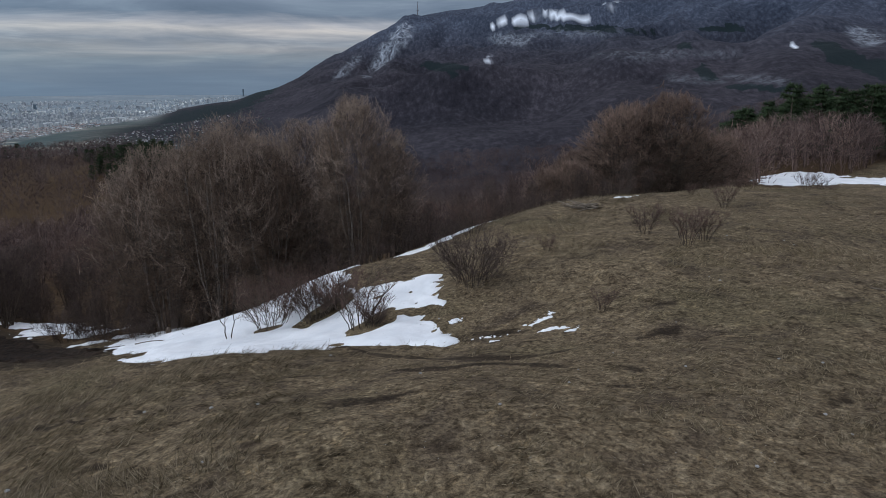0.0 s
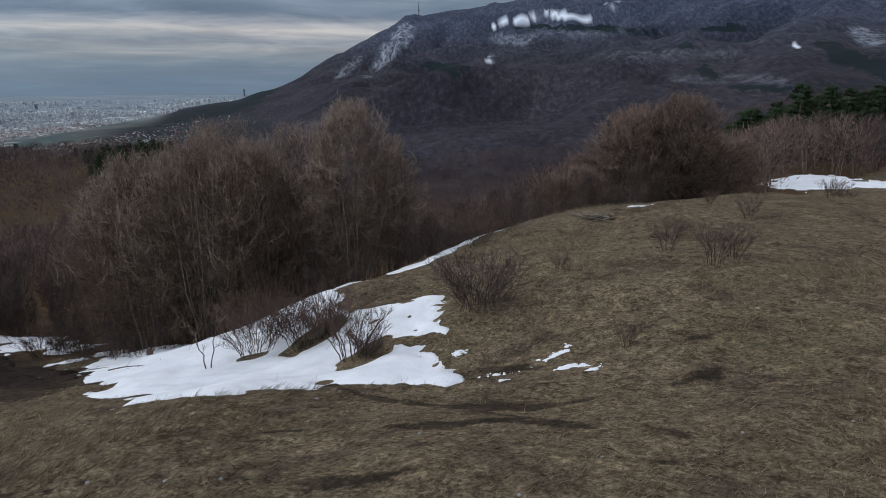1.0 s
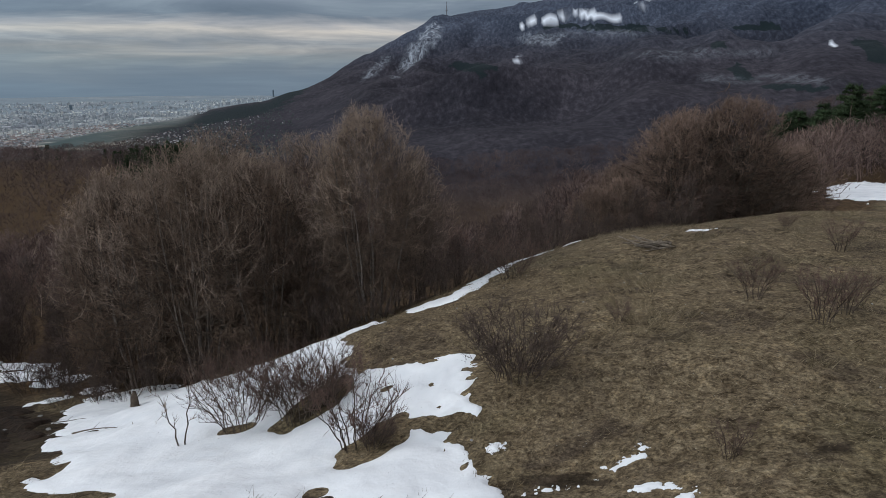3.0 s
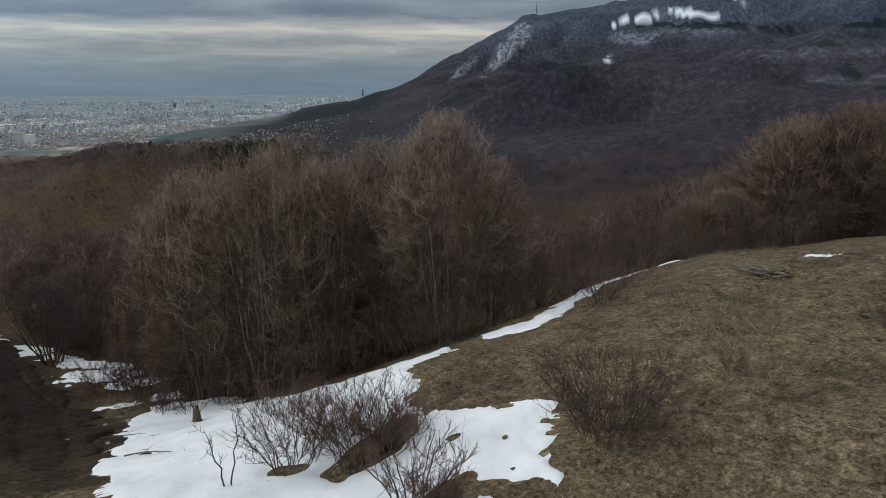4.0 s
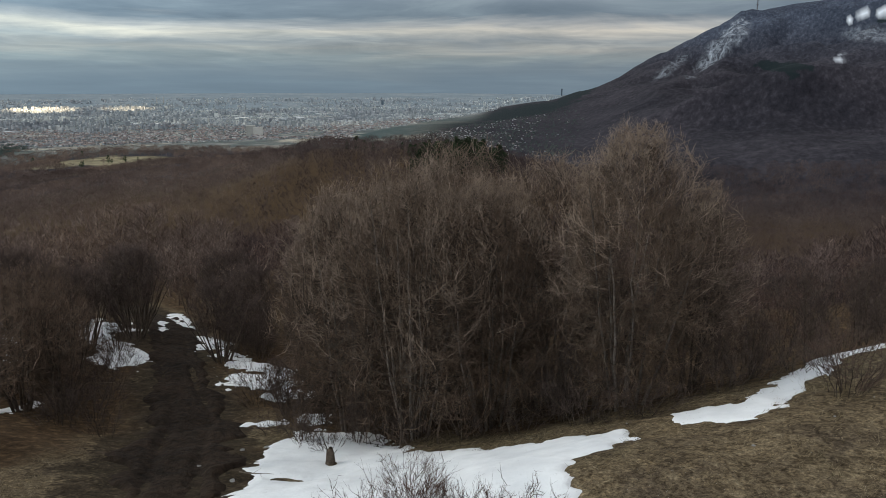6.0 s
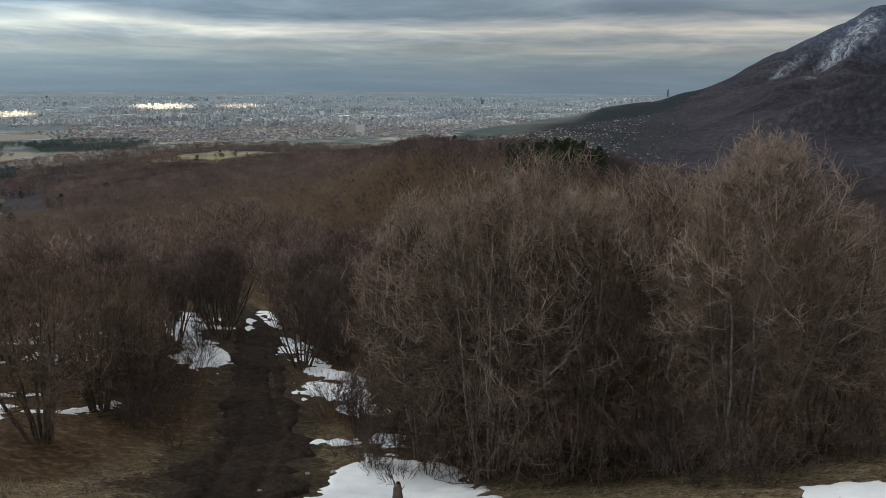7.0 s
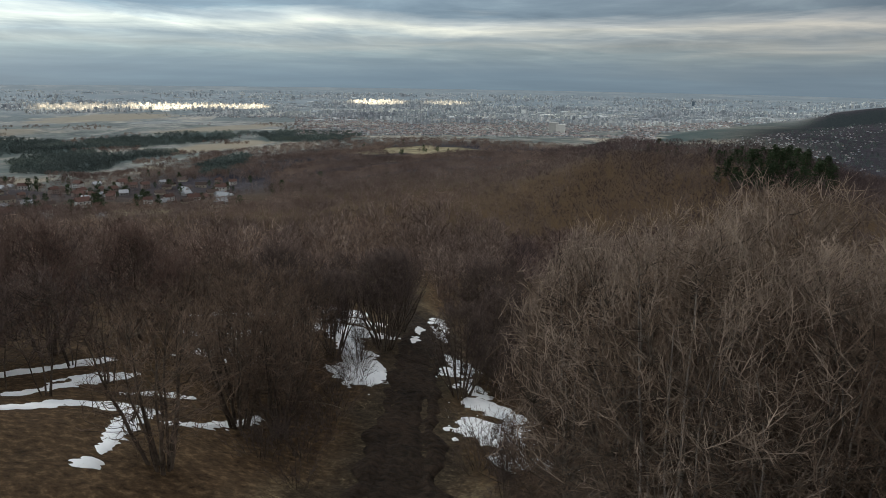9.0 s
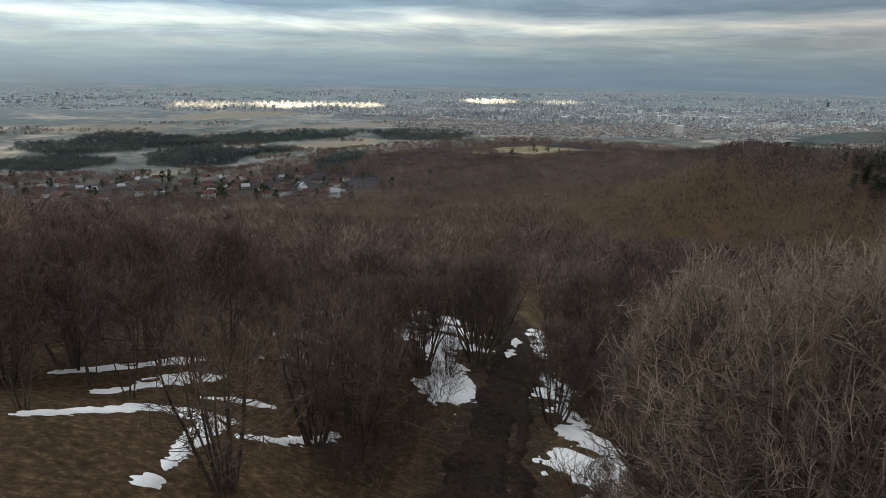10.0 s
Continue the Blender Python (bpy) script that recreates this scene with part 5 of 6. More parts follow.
def pine_shape(seed, height, width, bare=0.15):
    rng = np.random.default_rng(seed)
    z = np.linspace(0, height, 7)
    c = np.stack([np.cumsum(rng.normal(0, 0.05, 7)), np.cumsum(rng.normal(0, 0.05, 7)), z], -1)
    r = 0.02 * height * (1 - z / height) + 0.02
    trunk = rods(c[:-1], c[1:], r[:-1], r[1:], 6)
    parts = []
    for zz in np.arange(bare * height, height, height * 0.062):
        k = zz / height
        reach = width * (0.25 + 0.9 * (1 - k) ** 0.75) * (1 if k > bare + 0.12 else 0.7)
        for a in rng.uniform(0, 6.28, 6):
            L = reach * rng.uniform(0.6, 1.1)
            d = np.array([math.cos(a), math.sin(a), rng.uniform(-0.15, 0.3)])
            for u in np.linspace(0.3, 1, 4):
                p = np.array([np.interp(zz, z, c[:, 0]), np.interp(zz, z, c[:, 1]), zz]) + d * L * u
                q = rng.normal(0, 1, (6, 3)) * np.array([1, 1, 0.7]) + d * 0.6 + np.array([0, 0, 0.35])
                parts.append(spikes(np.repeat(p[None], 6, 0) - 0.1 * q, p + unit(q) * rng.uniform(0.35, 0.75, (6, 1)) * height / 9, np.full(6, 0.085 * height / 9)))
    return (trunk[0], [trunk[1]]), gather(parts)


def pine_thing(label, shape, group):
    root = tagged(new("pine_tree"), label, "pine tree", group)
    for part_name, (v, f), material in (("trunk", shape[0], BARK), ("crown", shape[1], NEEDLES)):
        ob = new(part_name, mesh_from(part_name, v, f, material))
        ob.parent = root
    return root


def pines():
    rng = np.random.default_rng(9)
    kinds = [pine_thing("dark green pine rising above the bare woods", pine_shape(110 + k, (10, 9)[k], (2.7, 3.4)[k]), "pines above the woods") for k in range(2)]
    # a belt behind the hilltop, a clump in the near woods, one on the ridge, some round the village
    spots = []
    for k in range(40):
        az, r = radians(-19.5 - 0.5 * k + rng.uniform(-0.4, 0.4)), rng.uniform(150, 178)
        spots.append((-r * math.sin(az), 4 + r * math.cos(az), rng.uniform(1.1, 1.4) * (0.85 if k < 6 else 1)))
    for k in range(80):
        az, r = radians(rng.uniform(20.5, 28.6)), rng.uniform(365, 478)
        spots.append((-6 - r * math.sin(az), 24 + r * math.cos(az), rng.uniform(0.85, 1.3) * (0.8 if az > 0.46 else 1.0)))
    spots += [(-281, 448, 1.0), (-275, 449, 0.8), (-288, 446, 0.7), (-266, 446, 0.6), (-245, 452, 0.6), (-226, 450, 0.5), (-322, 420, 0.7)]
    for k, (x, y, s) in enumerate(spots):
        m = planted(x, y, k * 1.1, s)
        if k < 2:
            kinds[k].matrix_basis = m
        else:
            copy_thing(kinds[k % 2], m)


pines()

# ---- village, town and far hills ----
def boxes(rows):
    """Upright boxes: x, y, z, half length, half depth, height, turn. Points and quads."""
    r = np.array(rows, float)
    c, s = np.cos(r[:, 6]), np.sin(r[:, 6])
    verts = []
    for top in (0, 1):
        for a, b in ((-1, -1), (1, -1), (1, 1), (-1, 1)):
            dx, dy = a * r[:, 3], b * r[:, 4]
            verts.append(np.stack([r[:, 0] + dx * c - dy * s, r[:, 1] + dx * s + dy * c, r[:, 2] + top * r[:, 5]], -1))
    v = np.stack(verts, 1).reshape(-1, 3)
    o = np.arange(len(r))[:, None] * 8
    f = np.concatenate([o + np.array(q) for q in ((0, 1, 5, 4), (1, 2, 6, 5), (2, 3, 7, 6), (3, 0, 4, 7), (4, 5, 6, 7))])
    return v, f


def gables(rows, rise=0.42, eaves=1.12):
    """Pitched roofs over such boxes."""
    r = np.array(rows, float)
    c, s = np.cos(r[:, 6]), np.sin(r[:, 6])
    pts = [(-1, -1, 0), (1, -1, 0), (1, 1, 0), (-1, 1, 0), (-1, 0, 1), (1, 0, 1)]
    verts = []
    for a, b, h in pts:
        dx, dy = a * r[:, 3] * eaves, b * r[:, 4] * eaves
        verts.append(np.stack([r[:, 0] + dx * c - dy * s, r[:, 1] + dx * s + dy * c, r[:, 2] + r[:, 5] - 0.15 + h * r[:, 4] * 2 * rise], -1))
    v = np.stack(verts, 1).reshape(-1, 3)
    o = np.arange(len(r))[:, None] * 6
    return v, [np.concatenate([o + np.array(q) for q in ((0, 1, 5, 4), (2, 3, 4, 5), (3, 2, 1, 0))]), np.concatenate([o + np.array(q) for q in ((1, 2, 5), (3, 0, 4))])]


WALLS = [plain("render_" + n, tuple(0.8 * v for v in c), c, 0.6, 0.9, 0.2, 0.02, by="object", spread=0.12) for n, c in
         (("white", (0.55, 0.54, 0.51)), ("cream", (0.40, 0.36, 0.29)), ("brick", (0.24, 0.19, 0.165)), ("grey", (0.26, 0.25, 0.24)))]
ROOFS = [plain("tiles_" + n, tuple(0.7 * v for v in c), c, 1.2, 0.85, 0.3, 0.05, by="object") for n, c in (("red", (0.120, 0.070, 0.058)), ("brown", (0.095, 0.070, 0.060)), ("pale", (0.36, 0.37, 0.38)))]
PANE = plain("window_dark", (0.02, 0.024, 0.03), (0.05, 0.055, 0.06), 2.0, 0.15, 0, by="object")
CHIMNEY = plain("chimney_brick", (0.16, 0.10, 0.08), (0.24, 0.16, 0.13), 4.0, by="object")


def house_kind(long, deep, tall, wall, roof, label):
    root = tagged(new("house"), label, "house", "houses of the village")

    def piece(name, vf, material, parent):
        ob = new(name, mesh_from(name, vf[0], vf[1], material, False))
        ob.parent = parent
        return ob
    base = [(0, 0, -1.5, long, deep, tall + 1.5, 0)]
    body = piece("wall", boxes(base), WALLS[wall], root)
    top = piece("roof", gables(base), ROOFS[roof], root)
    piece("chimney", boxes([(long * 0.4, deep * 0.3, tall, 0.4, 0.4, deep * 0.84 + 0.8, 0)]), CHIMNEY, top)
    for side in (-1, 1):
        for storey in range(max(1, int(tall // 2.8))):
            for k in np.linspace(-0.62, 0.62, 3):
                piece("window", boxes([(k * long, side * deep, 1.0 + storey * 2.8, 0.55, 0.06, 1.3, 0)]), PANE, body)
    return root


def village():
    rng = np.random.default_rng(31)
    kinds = [house_kind(5.5, 4.2, 5.8, 0, 0, "white two-storey village house with a red tiled roof among trees"),
             house_kind(6.5, 4.5, 3.4, 1, 1, "cream low village house with a brown roof among trees"),
             house_kind(5.0, 4.0, 6.0, 2, 0, "brick village house with a red tiled roof among trees"),
             house_kind(4.5, 4.0, 3.2, 3, 2, "grey village house with a pale sheet roof among trees")]
    spots = []
    for _ in range(3000):
        az, r = rng.uniform(66.5, 90), rng.uniform(505, 800)
        if len(spots) >= 95:
            break
        x, y = HUB[0] - r * math.sin(radians(az)), HUB[1] + r * math.cos(radians(az))
        if 68.5 < az < 76 and r < 575 or any((x - a) ** 2 + (y - b) ** 2 < 20 ** 2 for a, b in spots):
            continue
        spots.append((x, y))
    for k, (x, y) in enumerate(spots):
        m = planted(x, y, rng.uniform(-0.8, 0.8) + 1.2, rng.uniform(0.62, 0.95), 0)
        if k < 4:
            kinds[k].matrix_basis = m
        else:
            copy_thing(kinds[int(rng.integers(4))], m)
    # conifers and bare trees in the gardens, woods beyond
    gardens, firs, belts = [], [], []
    for _ in range(1000):
        az, r = rng.uniform(58, 100), rng.uniform(470, 860)
        gardens.append((HUB[0] - r * math.sin(radians(az)), HUB[1] + r * math.cos(radians(az)), rng.uniform(0.4, 0.75), rng.uniform(0, 6.28)))
    for _ in range(80):
        az, r = rng.normal(76, 8), rng.uniform(520, 860)
        firs.append((HUB[0] - r * math.sin(radians(az)), HUB[1] + r * math.cos(radians(az)), rng.uniform(0.5, 1.25), rng.uniform(0, 6.28)))
    for _ in range(18):
        firs.append((-820 + rng.uniform(-170, 170), 690 + rng.normal(0, 80), rng.uniform(0.4, 1.1), 0))
    n = 30000
    az, r = rng.uniform(34, 95, n), 800 * 2.4 ** rng.uniform(0, 1, n)
    x, y = HUB[0] - r * np.sin(np.radians(az)), HUB[1] + r * np.cos(np.radians(az))
    side, rise = np.degrees(np.arctan2(-x, y)), np.degrees(np.arctan2(land(x, y) - 7, np.hypot(x, y)))
    inside = np.zeros(n, bool)
    for store, ca, ce, ra, re, turn, much in FEATURES:
        c, s = math.cos(radians(turn)), math.sin(radians(turn))
        if store == 2 and ca > 50:
            inside |= np.hypot(((side - ca) * c + (rise - ce) * s) / ra, (-(side - ca) * s + (rise - ce) * c) / re) + 0.2 * fbm(x / 55, y / 55, 61, 3) < 1
    hem = r < np.interp(az, (34, 40, 52, 60, 66, 70, 76, 80), (900, 1250, 1380, 1350, 1270, 1020, 860, 800))
    thin = rng.uniform(0, 1, n)
    shrub = ~inside & hem & (np.where(on_meadow(x, y) > 1, thin < 0.5, thin < 0.02))
    hedge = ~inside & ~hem & (az > 56) & (fbm(x / 110, y / 110, 71, 3) > 0.42) & (thin < 0.5)
    sown = np.stack([x, y, rng.uniform(0.7, 1.2, n), rng.uniform(0, 6.28, n)], -1)
    scrub, belts, rows = sown[shrub], sown[inside], sown[hedge]
    scatter_far("scrub_woods", "grey-brown scrub woods between the village and the meadow", [brush(97 + k, 8, 5.5, 60, 0.24, 0.2, 0.14, 2) for k in range(4)], scrub, WOODS_FAR)
    scatter_far("garden_trees", "bare garden trees between the village houses", [brush(90 + k, 9, 4.0, 70, 0.13, 0.2, 0.15, 3) for k in range(4)], gardens, WOODS_FAR)
    small = brush(121, 10, 3.0, 110, 0.42, 0.08)
    scatter_far("conifers", "dark green conifers round the village and the meadow", [small, brush(122, 8, 3.4, 110, 0.42, 0.08)], firs, NEEDLES)
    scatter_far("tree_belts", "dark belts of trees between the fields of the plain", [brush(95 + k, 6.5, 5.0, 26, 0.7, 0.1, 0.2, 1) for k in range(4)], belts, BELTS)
    scatter_far("hedgerow_trees", "grey-brown hedgerow trees between the fields of the plain", [brush(98 + k, 5.5, 4.0, 24, 0.5, 0.1, 0.2, 1) for k in range(3)], rows, WOODS_FAR)


# blue-grey haze put into the colours of belts, parks and town blocks
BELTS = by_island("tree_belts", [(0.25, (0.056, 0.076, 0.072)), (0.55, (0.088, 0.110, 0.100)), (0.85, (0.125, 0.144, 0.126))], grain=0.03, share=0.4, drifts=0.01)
PARKS = by_island("hazed_town_parks", [(0.25, (0.085, 0.11, 0.112)), (0.55, (0.115, 0.14, 0.14)), (0.85, (0.15, 0.17, 0.165))], grain=0.03, share=0.4, drifts=0.01)
CITY = by_island("hazed_pale_blocks", [(0.15, (0.28, 0.305, 0.32)), (0.5, (0.38, 0.40, 0.41)), (0.78, (0.54, 0.55, 0.545)), (0.95, (0.74, 0.735, 0.71))], grain=0.004, share=0.8, drifts=0.004)
TILES = by_island("far_red_roofs", [(0.1, (0.14, 0.145, 0.15)), (0.5, (0.24, 0.185, 0.165)), (0.9, (0.36, 0.35, 0.345))])
village()


def town():
    rng = np.random.default_rng(41)

    def belt_rise(x, y):
        side, rise = np.degrees(np.arctan2(-x, y)), np.degrees(np.arctan2(wide_land(x, y) - 7, np.hypot(x, y)))
        return side, rise - np.interp(side, (14, 17.2, 24.2, 31.8, 34), (-0.6, -2.05, -3.3, -4.5, -4.8))

    def in_belt(x, y):
        side, over = belt_rise(x, y)
        return (np.abs(over) < 0.42) & (side > 12) & (side < 33)

    def sown(n, az0, az1, r0, r1, clump, seed):
        az, r = rng.uniform(az0, az1, n), 1 / rng.uniform(1 / r1, 1 / r0, n)
        x, y = HUB[0] - r * np.sin(np.radians(az)), HUB[1] + r * np.cos(np.radians(az))
        z = land(x, y)
        ok = (z < np.where(r > 3400, -72, -100)) & (fbm(x / 330 + seed, y / 330, 43, 4) > clump + 0.5 * smooth(64, 84, az)) & ~((az > 62) & (r < 2150 + 22 * np.maximum(az - 66, 0))) & ~((az > 36) & (r < 1500)) & ~in_belt(x, y) & ((az > 33) | (r > 1700))
        return x[ok], y[ok], r[ok]
    x, y, r = sown(30000, 6, 100, 1350, 4350, -0.45, 0)
    n = len(x)
    low = np.stack([x, y, land(x, y) - 1.5, rng.uniform(1.6, 3.6, n), rng.uniform(1.3, 2.4, n), rng.uniform(3.2, 5.2, n), rng.uniform(0, 3.14, n)], -1)
    x, y, r = sown(900, 20, 92, 1900, 4300, -0.3, 4)
    sheds = np.stack([x, y, land(x, y) - 1.5, rng.uniform(8, 22, len(x)), rng.uniform(5, 11, len(x)), rng.uniform(3.5, 5.5, len(x)), rng.uniform(0, 3.14, len(x))], -1)
    # the suburb at the mountain's foot, below its belt of conifers
    az, r = rng.uniform(14.5, 34, 5200), rng.uniform(1080, 2300, 5200)
    x, y = HUB[0] - r * np.sin(np.radians(az)), HUB[1] + r * np.cos(np.radians(az))
    side, over = belt_rise(x, y)
    ok = (over < -0.45) & (rng.uniform(0, 1, 5200) < smooth(15, 25, side) * 0.45) & (fbm(x / 120, y / 120, 47, 3) > -0.25)
    foot = np.stack([x, y, land(x, y) - 1.5, rng.uniform(0.9, 1.7, 5200), rng.uniform(0.8, 1.3, 5200), rng.uniform(1.9, 3.0, 5200), rng.uniform(0, 3.14, 5200)], -1)[ok]
    near = np.hypot(low[:, 0], low[:, 1]) < 2200
    far_low, low = np.concatenate([low[~near], sheds]), np.concatenate([low[near], foot])
    yards = np.stack([x, y, rng.uniform(0.35, 0.75, 5200), az], -1)[(over < -0.42) & ~ok & (rng.uniform(0, 1, 5200) < 0.9 * smooth(13, 20, side))]
    scatter_far("suburb_trees", "dark trees between the houses at the mountain's foot", [brush(130 + k, 8, 4.5, 40, 0.4, 0.1) for k in range(3)], yards, BELTS)
    # trees between the blocks
    x, y, r = sown(4200, 18, 96, 1500, 3600, -0.7, 2)
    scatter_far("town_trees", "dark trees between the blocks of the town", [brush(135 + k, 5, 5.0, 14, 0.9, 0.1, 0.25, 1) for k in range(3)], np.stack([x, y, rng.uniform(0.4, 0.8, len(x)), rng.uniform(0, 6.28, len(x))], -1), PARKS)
    x, y, r = sown(14000, 10, 96, 1900, 4200, -0.05, 9)
    lit = []
    for az0, az1, r0, r1, k in ((63.5, 82, 2650, 3050, 520), (47, 59, 3150, 3500, 420), (56, 64.5, 2180, 2450, 200)):
        az, rr = rng.uniform(az0, az1, k), rng.uniform(r0, r1, k)
        lit.append(np.stack([HUB[0] - rr * np.sin(np.radians(az)), HUB[1] + rr * np.cos(np.radians(az))], -1))
    lit = np.concatenate(lit)
    x, y = np.concatenate([x, lit[:, 0]]), np.concatenate([y, lit[:, 1]])
    n = len(x)
    tall = np.stack([x, y, land(x, y) - 1.5, rng.choice([1.6, 2, 2.6, 3.4, 6], n), rng.uniform(1.4, 2.2, n), rng.choice([4.5, 6, 7, 8.5, 11, 14], n), rng.choice([0.5, 2.07], n) + rng.normal(0, 0.25, n)], -1)
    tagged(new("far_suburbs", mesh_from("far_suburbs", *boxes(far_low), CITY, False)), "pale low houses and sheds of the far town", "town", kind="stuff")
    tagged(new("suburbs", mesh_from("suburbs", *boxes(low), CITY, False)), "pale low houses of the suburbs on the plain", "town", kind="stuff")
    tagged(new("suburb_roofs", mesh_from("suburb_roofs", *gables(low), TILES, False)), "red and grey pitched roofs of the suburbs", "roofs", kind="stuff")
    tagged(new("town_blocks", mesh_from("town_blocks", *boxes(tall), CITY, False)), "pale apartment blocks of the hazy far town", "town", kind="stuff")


town()


def landmarks():
    steel = plain("mast_steel", (0.12, 0.12, 0.13), (0.22, 0.22, 0.23), 1.0, 0.6, 0, by="object")
    pale = plain("pale_concrete", (0.50, 0.48, 0.44), (0.62, 0.60, 0.56), 0.2, 0.9, 0, by="object")
    # dark glass lightened to bluish, haze of the distance put into its colour
    dark = plain("hazed_dark_glass", (0.10, 0.135, 0.16), (0.14, 0.175, 0.205), 0.2, 0.3, 0, by="object")
    # the mast on the mountain's shoulder
    mast = tagged(new("radio_mast"), "slim grey radio mast on the mountain shoulder", "mast")
    x, y = -158.0, 3330.0
    mast.matrix_basis = Matrix.Translation((x, y, float(land(x, y)) - 3))
    for name, row in (("shaft", (0, 0, 0, 2.2, 2.2, 46, 0)), ("platform", (0, 0, 24, 4.5, 4.5, 3, 0)), ("aerial", (0, 0, 46, 0.9, 0.9, 18, 0))):
        ob = new(name, mesh_from(name, *boxes([row]), steel, False))
        ob.parent = mast
    # the two chimneys of the heating plant and the towers
    for px, py, h, w, material, name, label, cat in (
            (-2870, 2655, 32, 3.2, pale, "factory_chimney", "tall pale chimney of the heating plant in the town", "chimney"),
            (-2892, 2632, 32, 3.2, pale, "factory_chimney", "tall pale chimney of the heating plant in the town", "chimney"),
            (-1850, 3120, 24, 6, dark, "office_tower", "dark glass office tower in the far town", "tower"),
            (-1290, 4380, 46, 4.5, dark, "office_tower", "dark slim skyscraper on the far plain", "tower"),
            (-1085, 1255, 26, 10, pale, "apartment_tower", "pale apartment tower at the edge of the town", "tower"),
            (-1070, 1262, 22, 10, pale, "apartment_tower", "pale apartment tower at the edge of the town", "tower")):
        root = tagged(new(name, None), label, cat)
        root.matrix_basis = Matrix.Translation((px, py, float(land(px, py)) - 2))
        if "chimney" in name:
            v, f = rods(np.array([[0, 0, 0.0]]), np.array([[0, 0, h]]), [w], [w * 0.6], 12)
            ob = new("shaft", mesh_from("shaft", v, f, material))
        else:
            ob = new("body", mesh_from("body", *boxes([(0, 0, 0, w, w * 0.6, h, 0.6)]), material, False))
        ob.parent = root


landmarks()

# ---- grass, stones and small things ----
def grass():
    rng = np.random.default_rng(61)
    n = 31000
    # denser towards the start of the way
    r = 4 + 52 * rng.uniform(0, 1, n) ** 0.75
    a = rng.uniform(-1.25, 1.25, n)
    x, y = -3 + r * np.sin(a), 3 + r * np.cos(a)
    kx, ky = rng.uniform(-48, -20, 7500), rng.uniform(16, 36, 7500)
    x, y = np.concatenate([x, kx]), np.concatenate([y, ky])
    keep = (wooded(x, y) < 0.5) & (bare_soil(x, y) < 0.5) & (inside_outline(x, y, SHEET) < 0.12) & (fbm(x / 1.8, y / 1.8, 63, 3) > -0.35)
    x, y = x[keep], y[keep]
    m = 9
    X, Y = np.repeat(x, m) + rng.normal(0, 0.11, len(x) * m), np.repeat(y, m) + rng.normal(0, 0.11, len(x) * m)
    rank = np.repeat(1 + 0.9 * (vnoise(x / 5, y / 5, 65) > 0.45), m)
    length = np.repeat(rng.uniform(0.06, 0.20, len(x)), m) * rank * rng.uniform(0.6, 1.2, len(X))
    Z = land(X, Y)
    # the grass lies combed by the wind, in drifts
    way = 0.6 + 2.2 * vnoise(X / 4.5, Y / 4.5, 67) + rng.normal(0, 0.9, len(X))
    p0 = np.stack([X, Y, Z - 0.02], -1)
    lift = rng.uniform(0.25, 0.9, len(X)) * (0.7 + 0.3 * rank)
    p1 = p0 + np.stack([np.cos(way) * length, np.sin(way) * length, lift * length], -1)
    v, f = spikes(p0, p1, rng.uniform(0.005, 0.011, len(X)))
    tagged(new("grass", mesh_from("grass", v, f, BLADES)), "short matted dry grass tufts on the hill", "grass", kind="stuff")


grass()


def stone_mesh(seed):
    bm = bmesh.new()
    bmesh.ops.create_icosphere(bm, subdivisions=2, radius=1)
    for v in bm.verts:
        k = 1 + 0.35 * noise.noise(v.co * 1.6 + Vector((seed, 0, 0)))
        v.co = Vector((v.co.x * k * 1.2, v.co.y * k, v.co.z * k * 0.6))
    me = bpy.data.meshes.new("stone")
    bm.to_mesh(me)
    bm.free()
    me.materials.append(STONE)
    return me


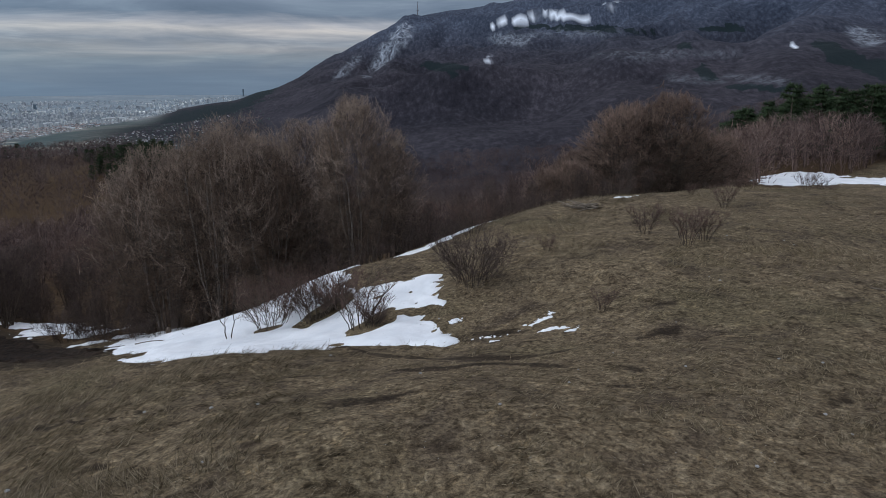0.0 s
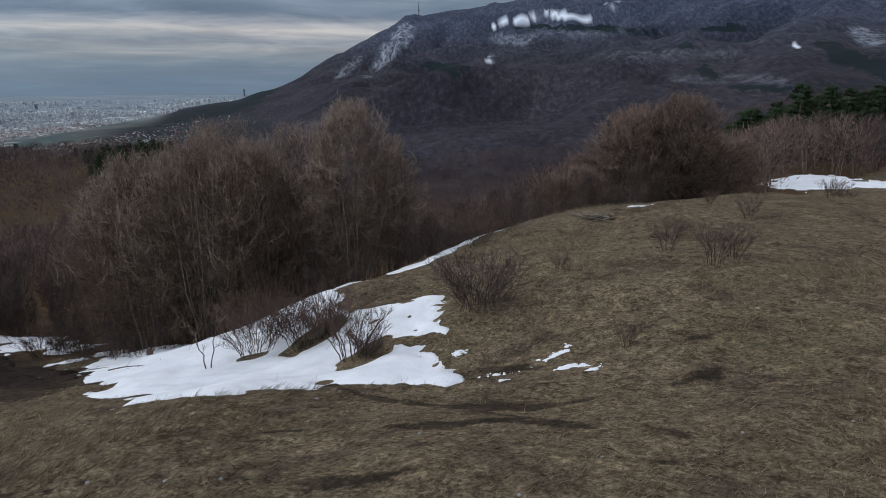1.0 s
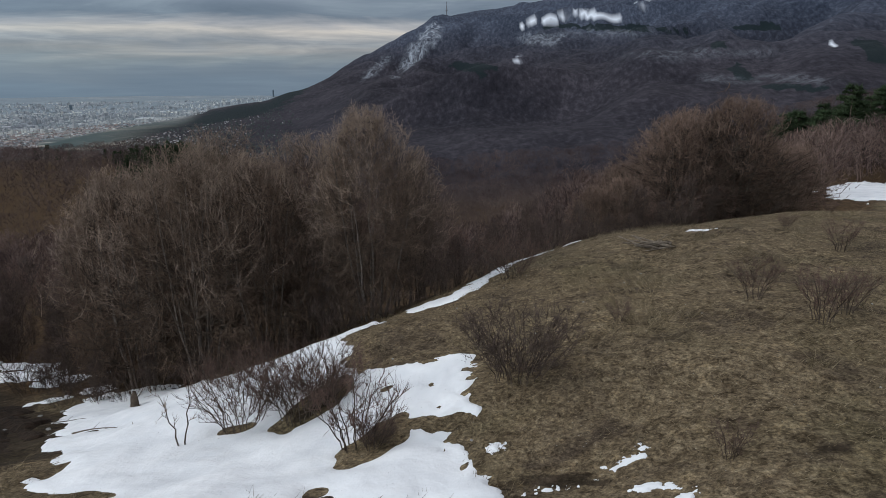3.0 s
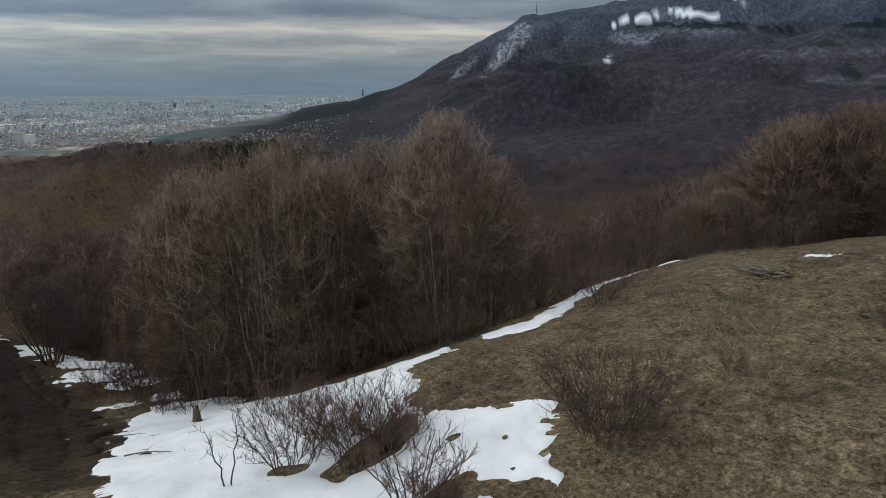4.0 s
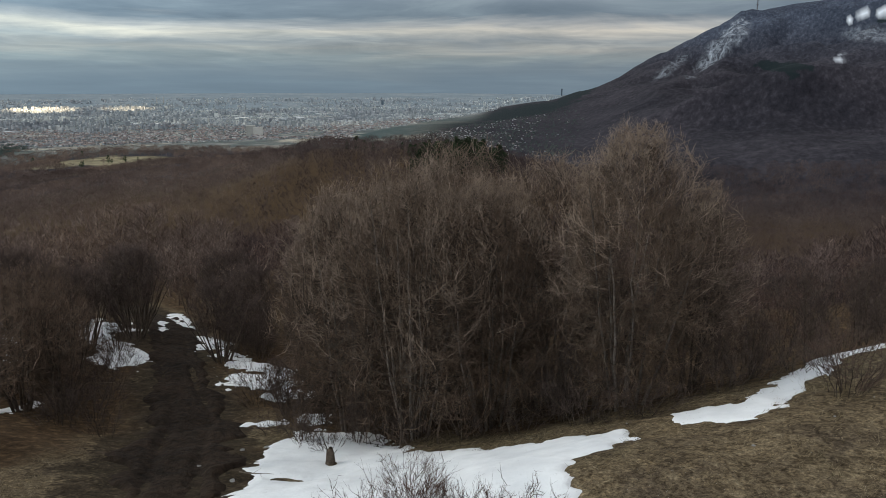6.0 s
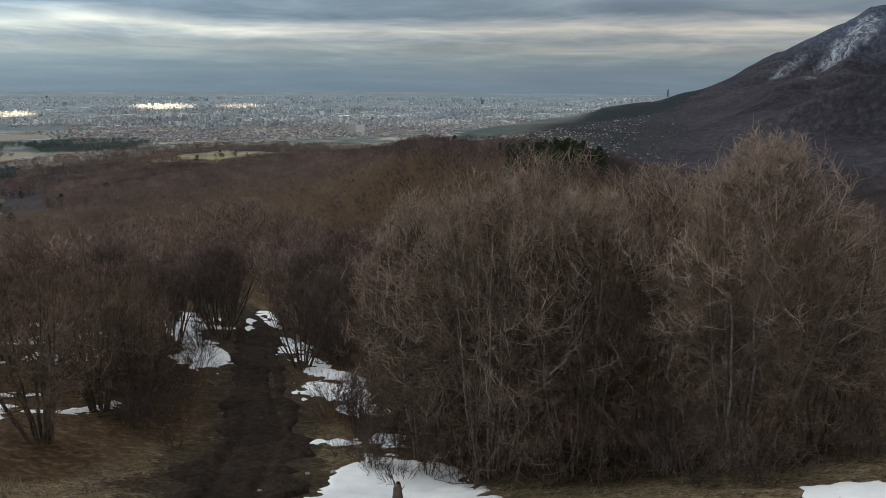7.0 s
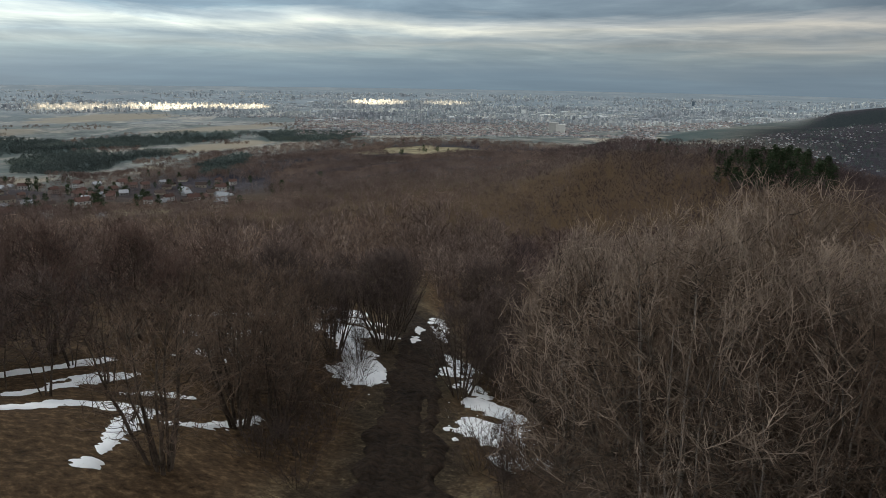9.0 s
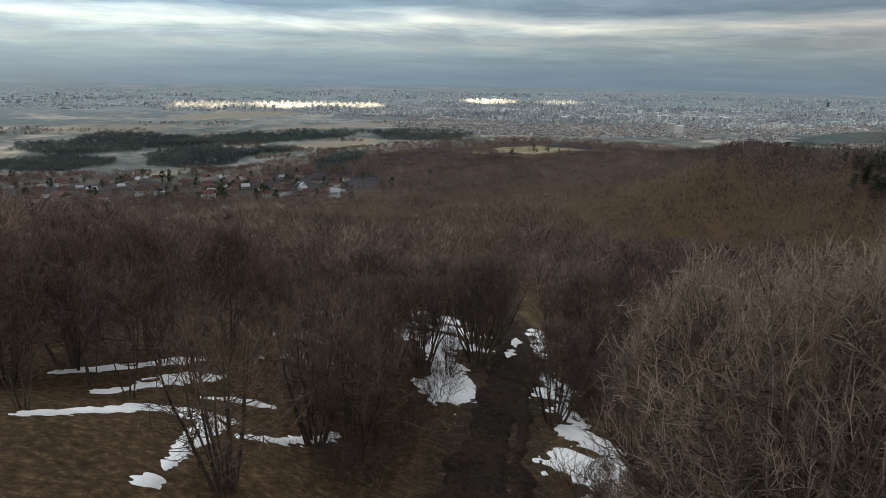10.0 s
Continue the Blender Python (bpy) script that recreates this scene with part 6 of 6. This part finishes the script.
def small_things():
    rng = np.random.default_rng(71)
    meshes = [stone_mesh(k) for k in range(3)]
    for k in range(60):
        x, y = (rng.uniform(-8, 14), rng.uniform(9, 40)) if k > 6 else (-18 + rng.uniform(-4, 4), 35 + rng.uniform(-3, 4))
        if wooded(x, y) > 0:
            continue
        s = rng.uniform(0.02, 0.045) if k > 6 else rng.uniform(0.06, 0.11)
        ob = tagged(new("stone", meshes[k % 3]), "small pale limestone in the grass", "stone", "stones on the hill")
        ob.matrix_basis = planted(x, y, rng.uniform(0, 6), s, -0.01)
    # stump in the snow
    stump = tagged(new("tree_stump"), "mossy broken tree stump standing in the snow", "stump")
    c = np.array([[0, 0, -0.2], [0.02, 0.01, 0.2], [0.0, 0.03, 0.5], [0.06, 0.0, 0.75]])
    v, f = rods(c[:-1], c[1:], [0.24, 0.18, 0.15], [0.18, 0.15, 0.07], 9)
    part = new("trunk", mesh_from("trunk", v, f, BARK))
    part.parent = stump
    v, f = rods(np.array([[0, 0, 0.4], [0.05, 0, 0.3]]), np.array([[-0.5, 0.1, 1.3], [0.5, -0.2, 0.9]]), [0.03, 0.025], [0.008, 0.006], 5)
    part = new("branch", mesh_from("branch", v, f, BARK))
    part.parent = stump
    stump.matrix_basis = planted(-15.3, 35.4)
    # sticks heaped on the hilltop
    heap = tagged(new("stick_heap"), "low heap of broken dry sticks in the grass", "sticks")
    for k in range(26):
        a = rng.uniform(0, 6.28)
        mid = np.array([rng.normal(0, 0.45), rng.normal(0, 0.35), rng.uniform(0.05, 0.3)])
        d = np.array([math.cos(a), math.sin(a), rng.normal(0, 0.15)]) * rng.uniform(0.3, 0.75)
        v, f = rods(np.stack([mid - d]), np.stack([mid + d]), [rng.uniform(0.02, 0.05)], [rng.uniform(0.015, 0.03)], 6)
        ob = new("stick", mesh_from("stick", v, f, DEADWOOD))
        ob.parent = heap
    heap.matrix_basis = planted(8.0, 38.9)
    # fallen branches on snow and grass
    for k, (x, y, turn, s) in enumerate([(-13.2, 29.0, 0.4, 1.0), (-11.5, 28.2, 2.2, 0.6), (-9.6, 26.6, 1.4, 0.7), (14.0, 20.2, -0.5, 0.9), (-16.8, 33.0, 0.2, 0.8), (-34.5, 39.6, 0.5, 1.8)]):
        p = np.stack([np.linspace(-0.8, 0.8, 6), 0.12 * np.sin(np.linspace(0, 4, 6) + k), np.full(6, 0.16)], -1)
        v, f = gather([rods(p[:-1], p[1:], np.linspace(0.03, 0.016, 5), np.linspace(0.027, 0.01, 5), 5), rods(p[2:4], p[2:4] + np.array([[0.2, 0.4, 0.05], [0.25, -0.3, 0.05]]), [0.014, 0.012], [0.005, 0.005], 4)])
        ob = tagged(new("fallen_branch", mesh_from("fallen_branch", v, f, DEADWOOD)), "dead fallen branch lying on the ground", "branch", "fallen branches")
        ob.matrix_basis = planted(x, y, turn, s, 0.02)


small_things()
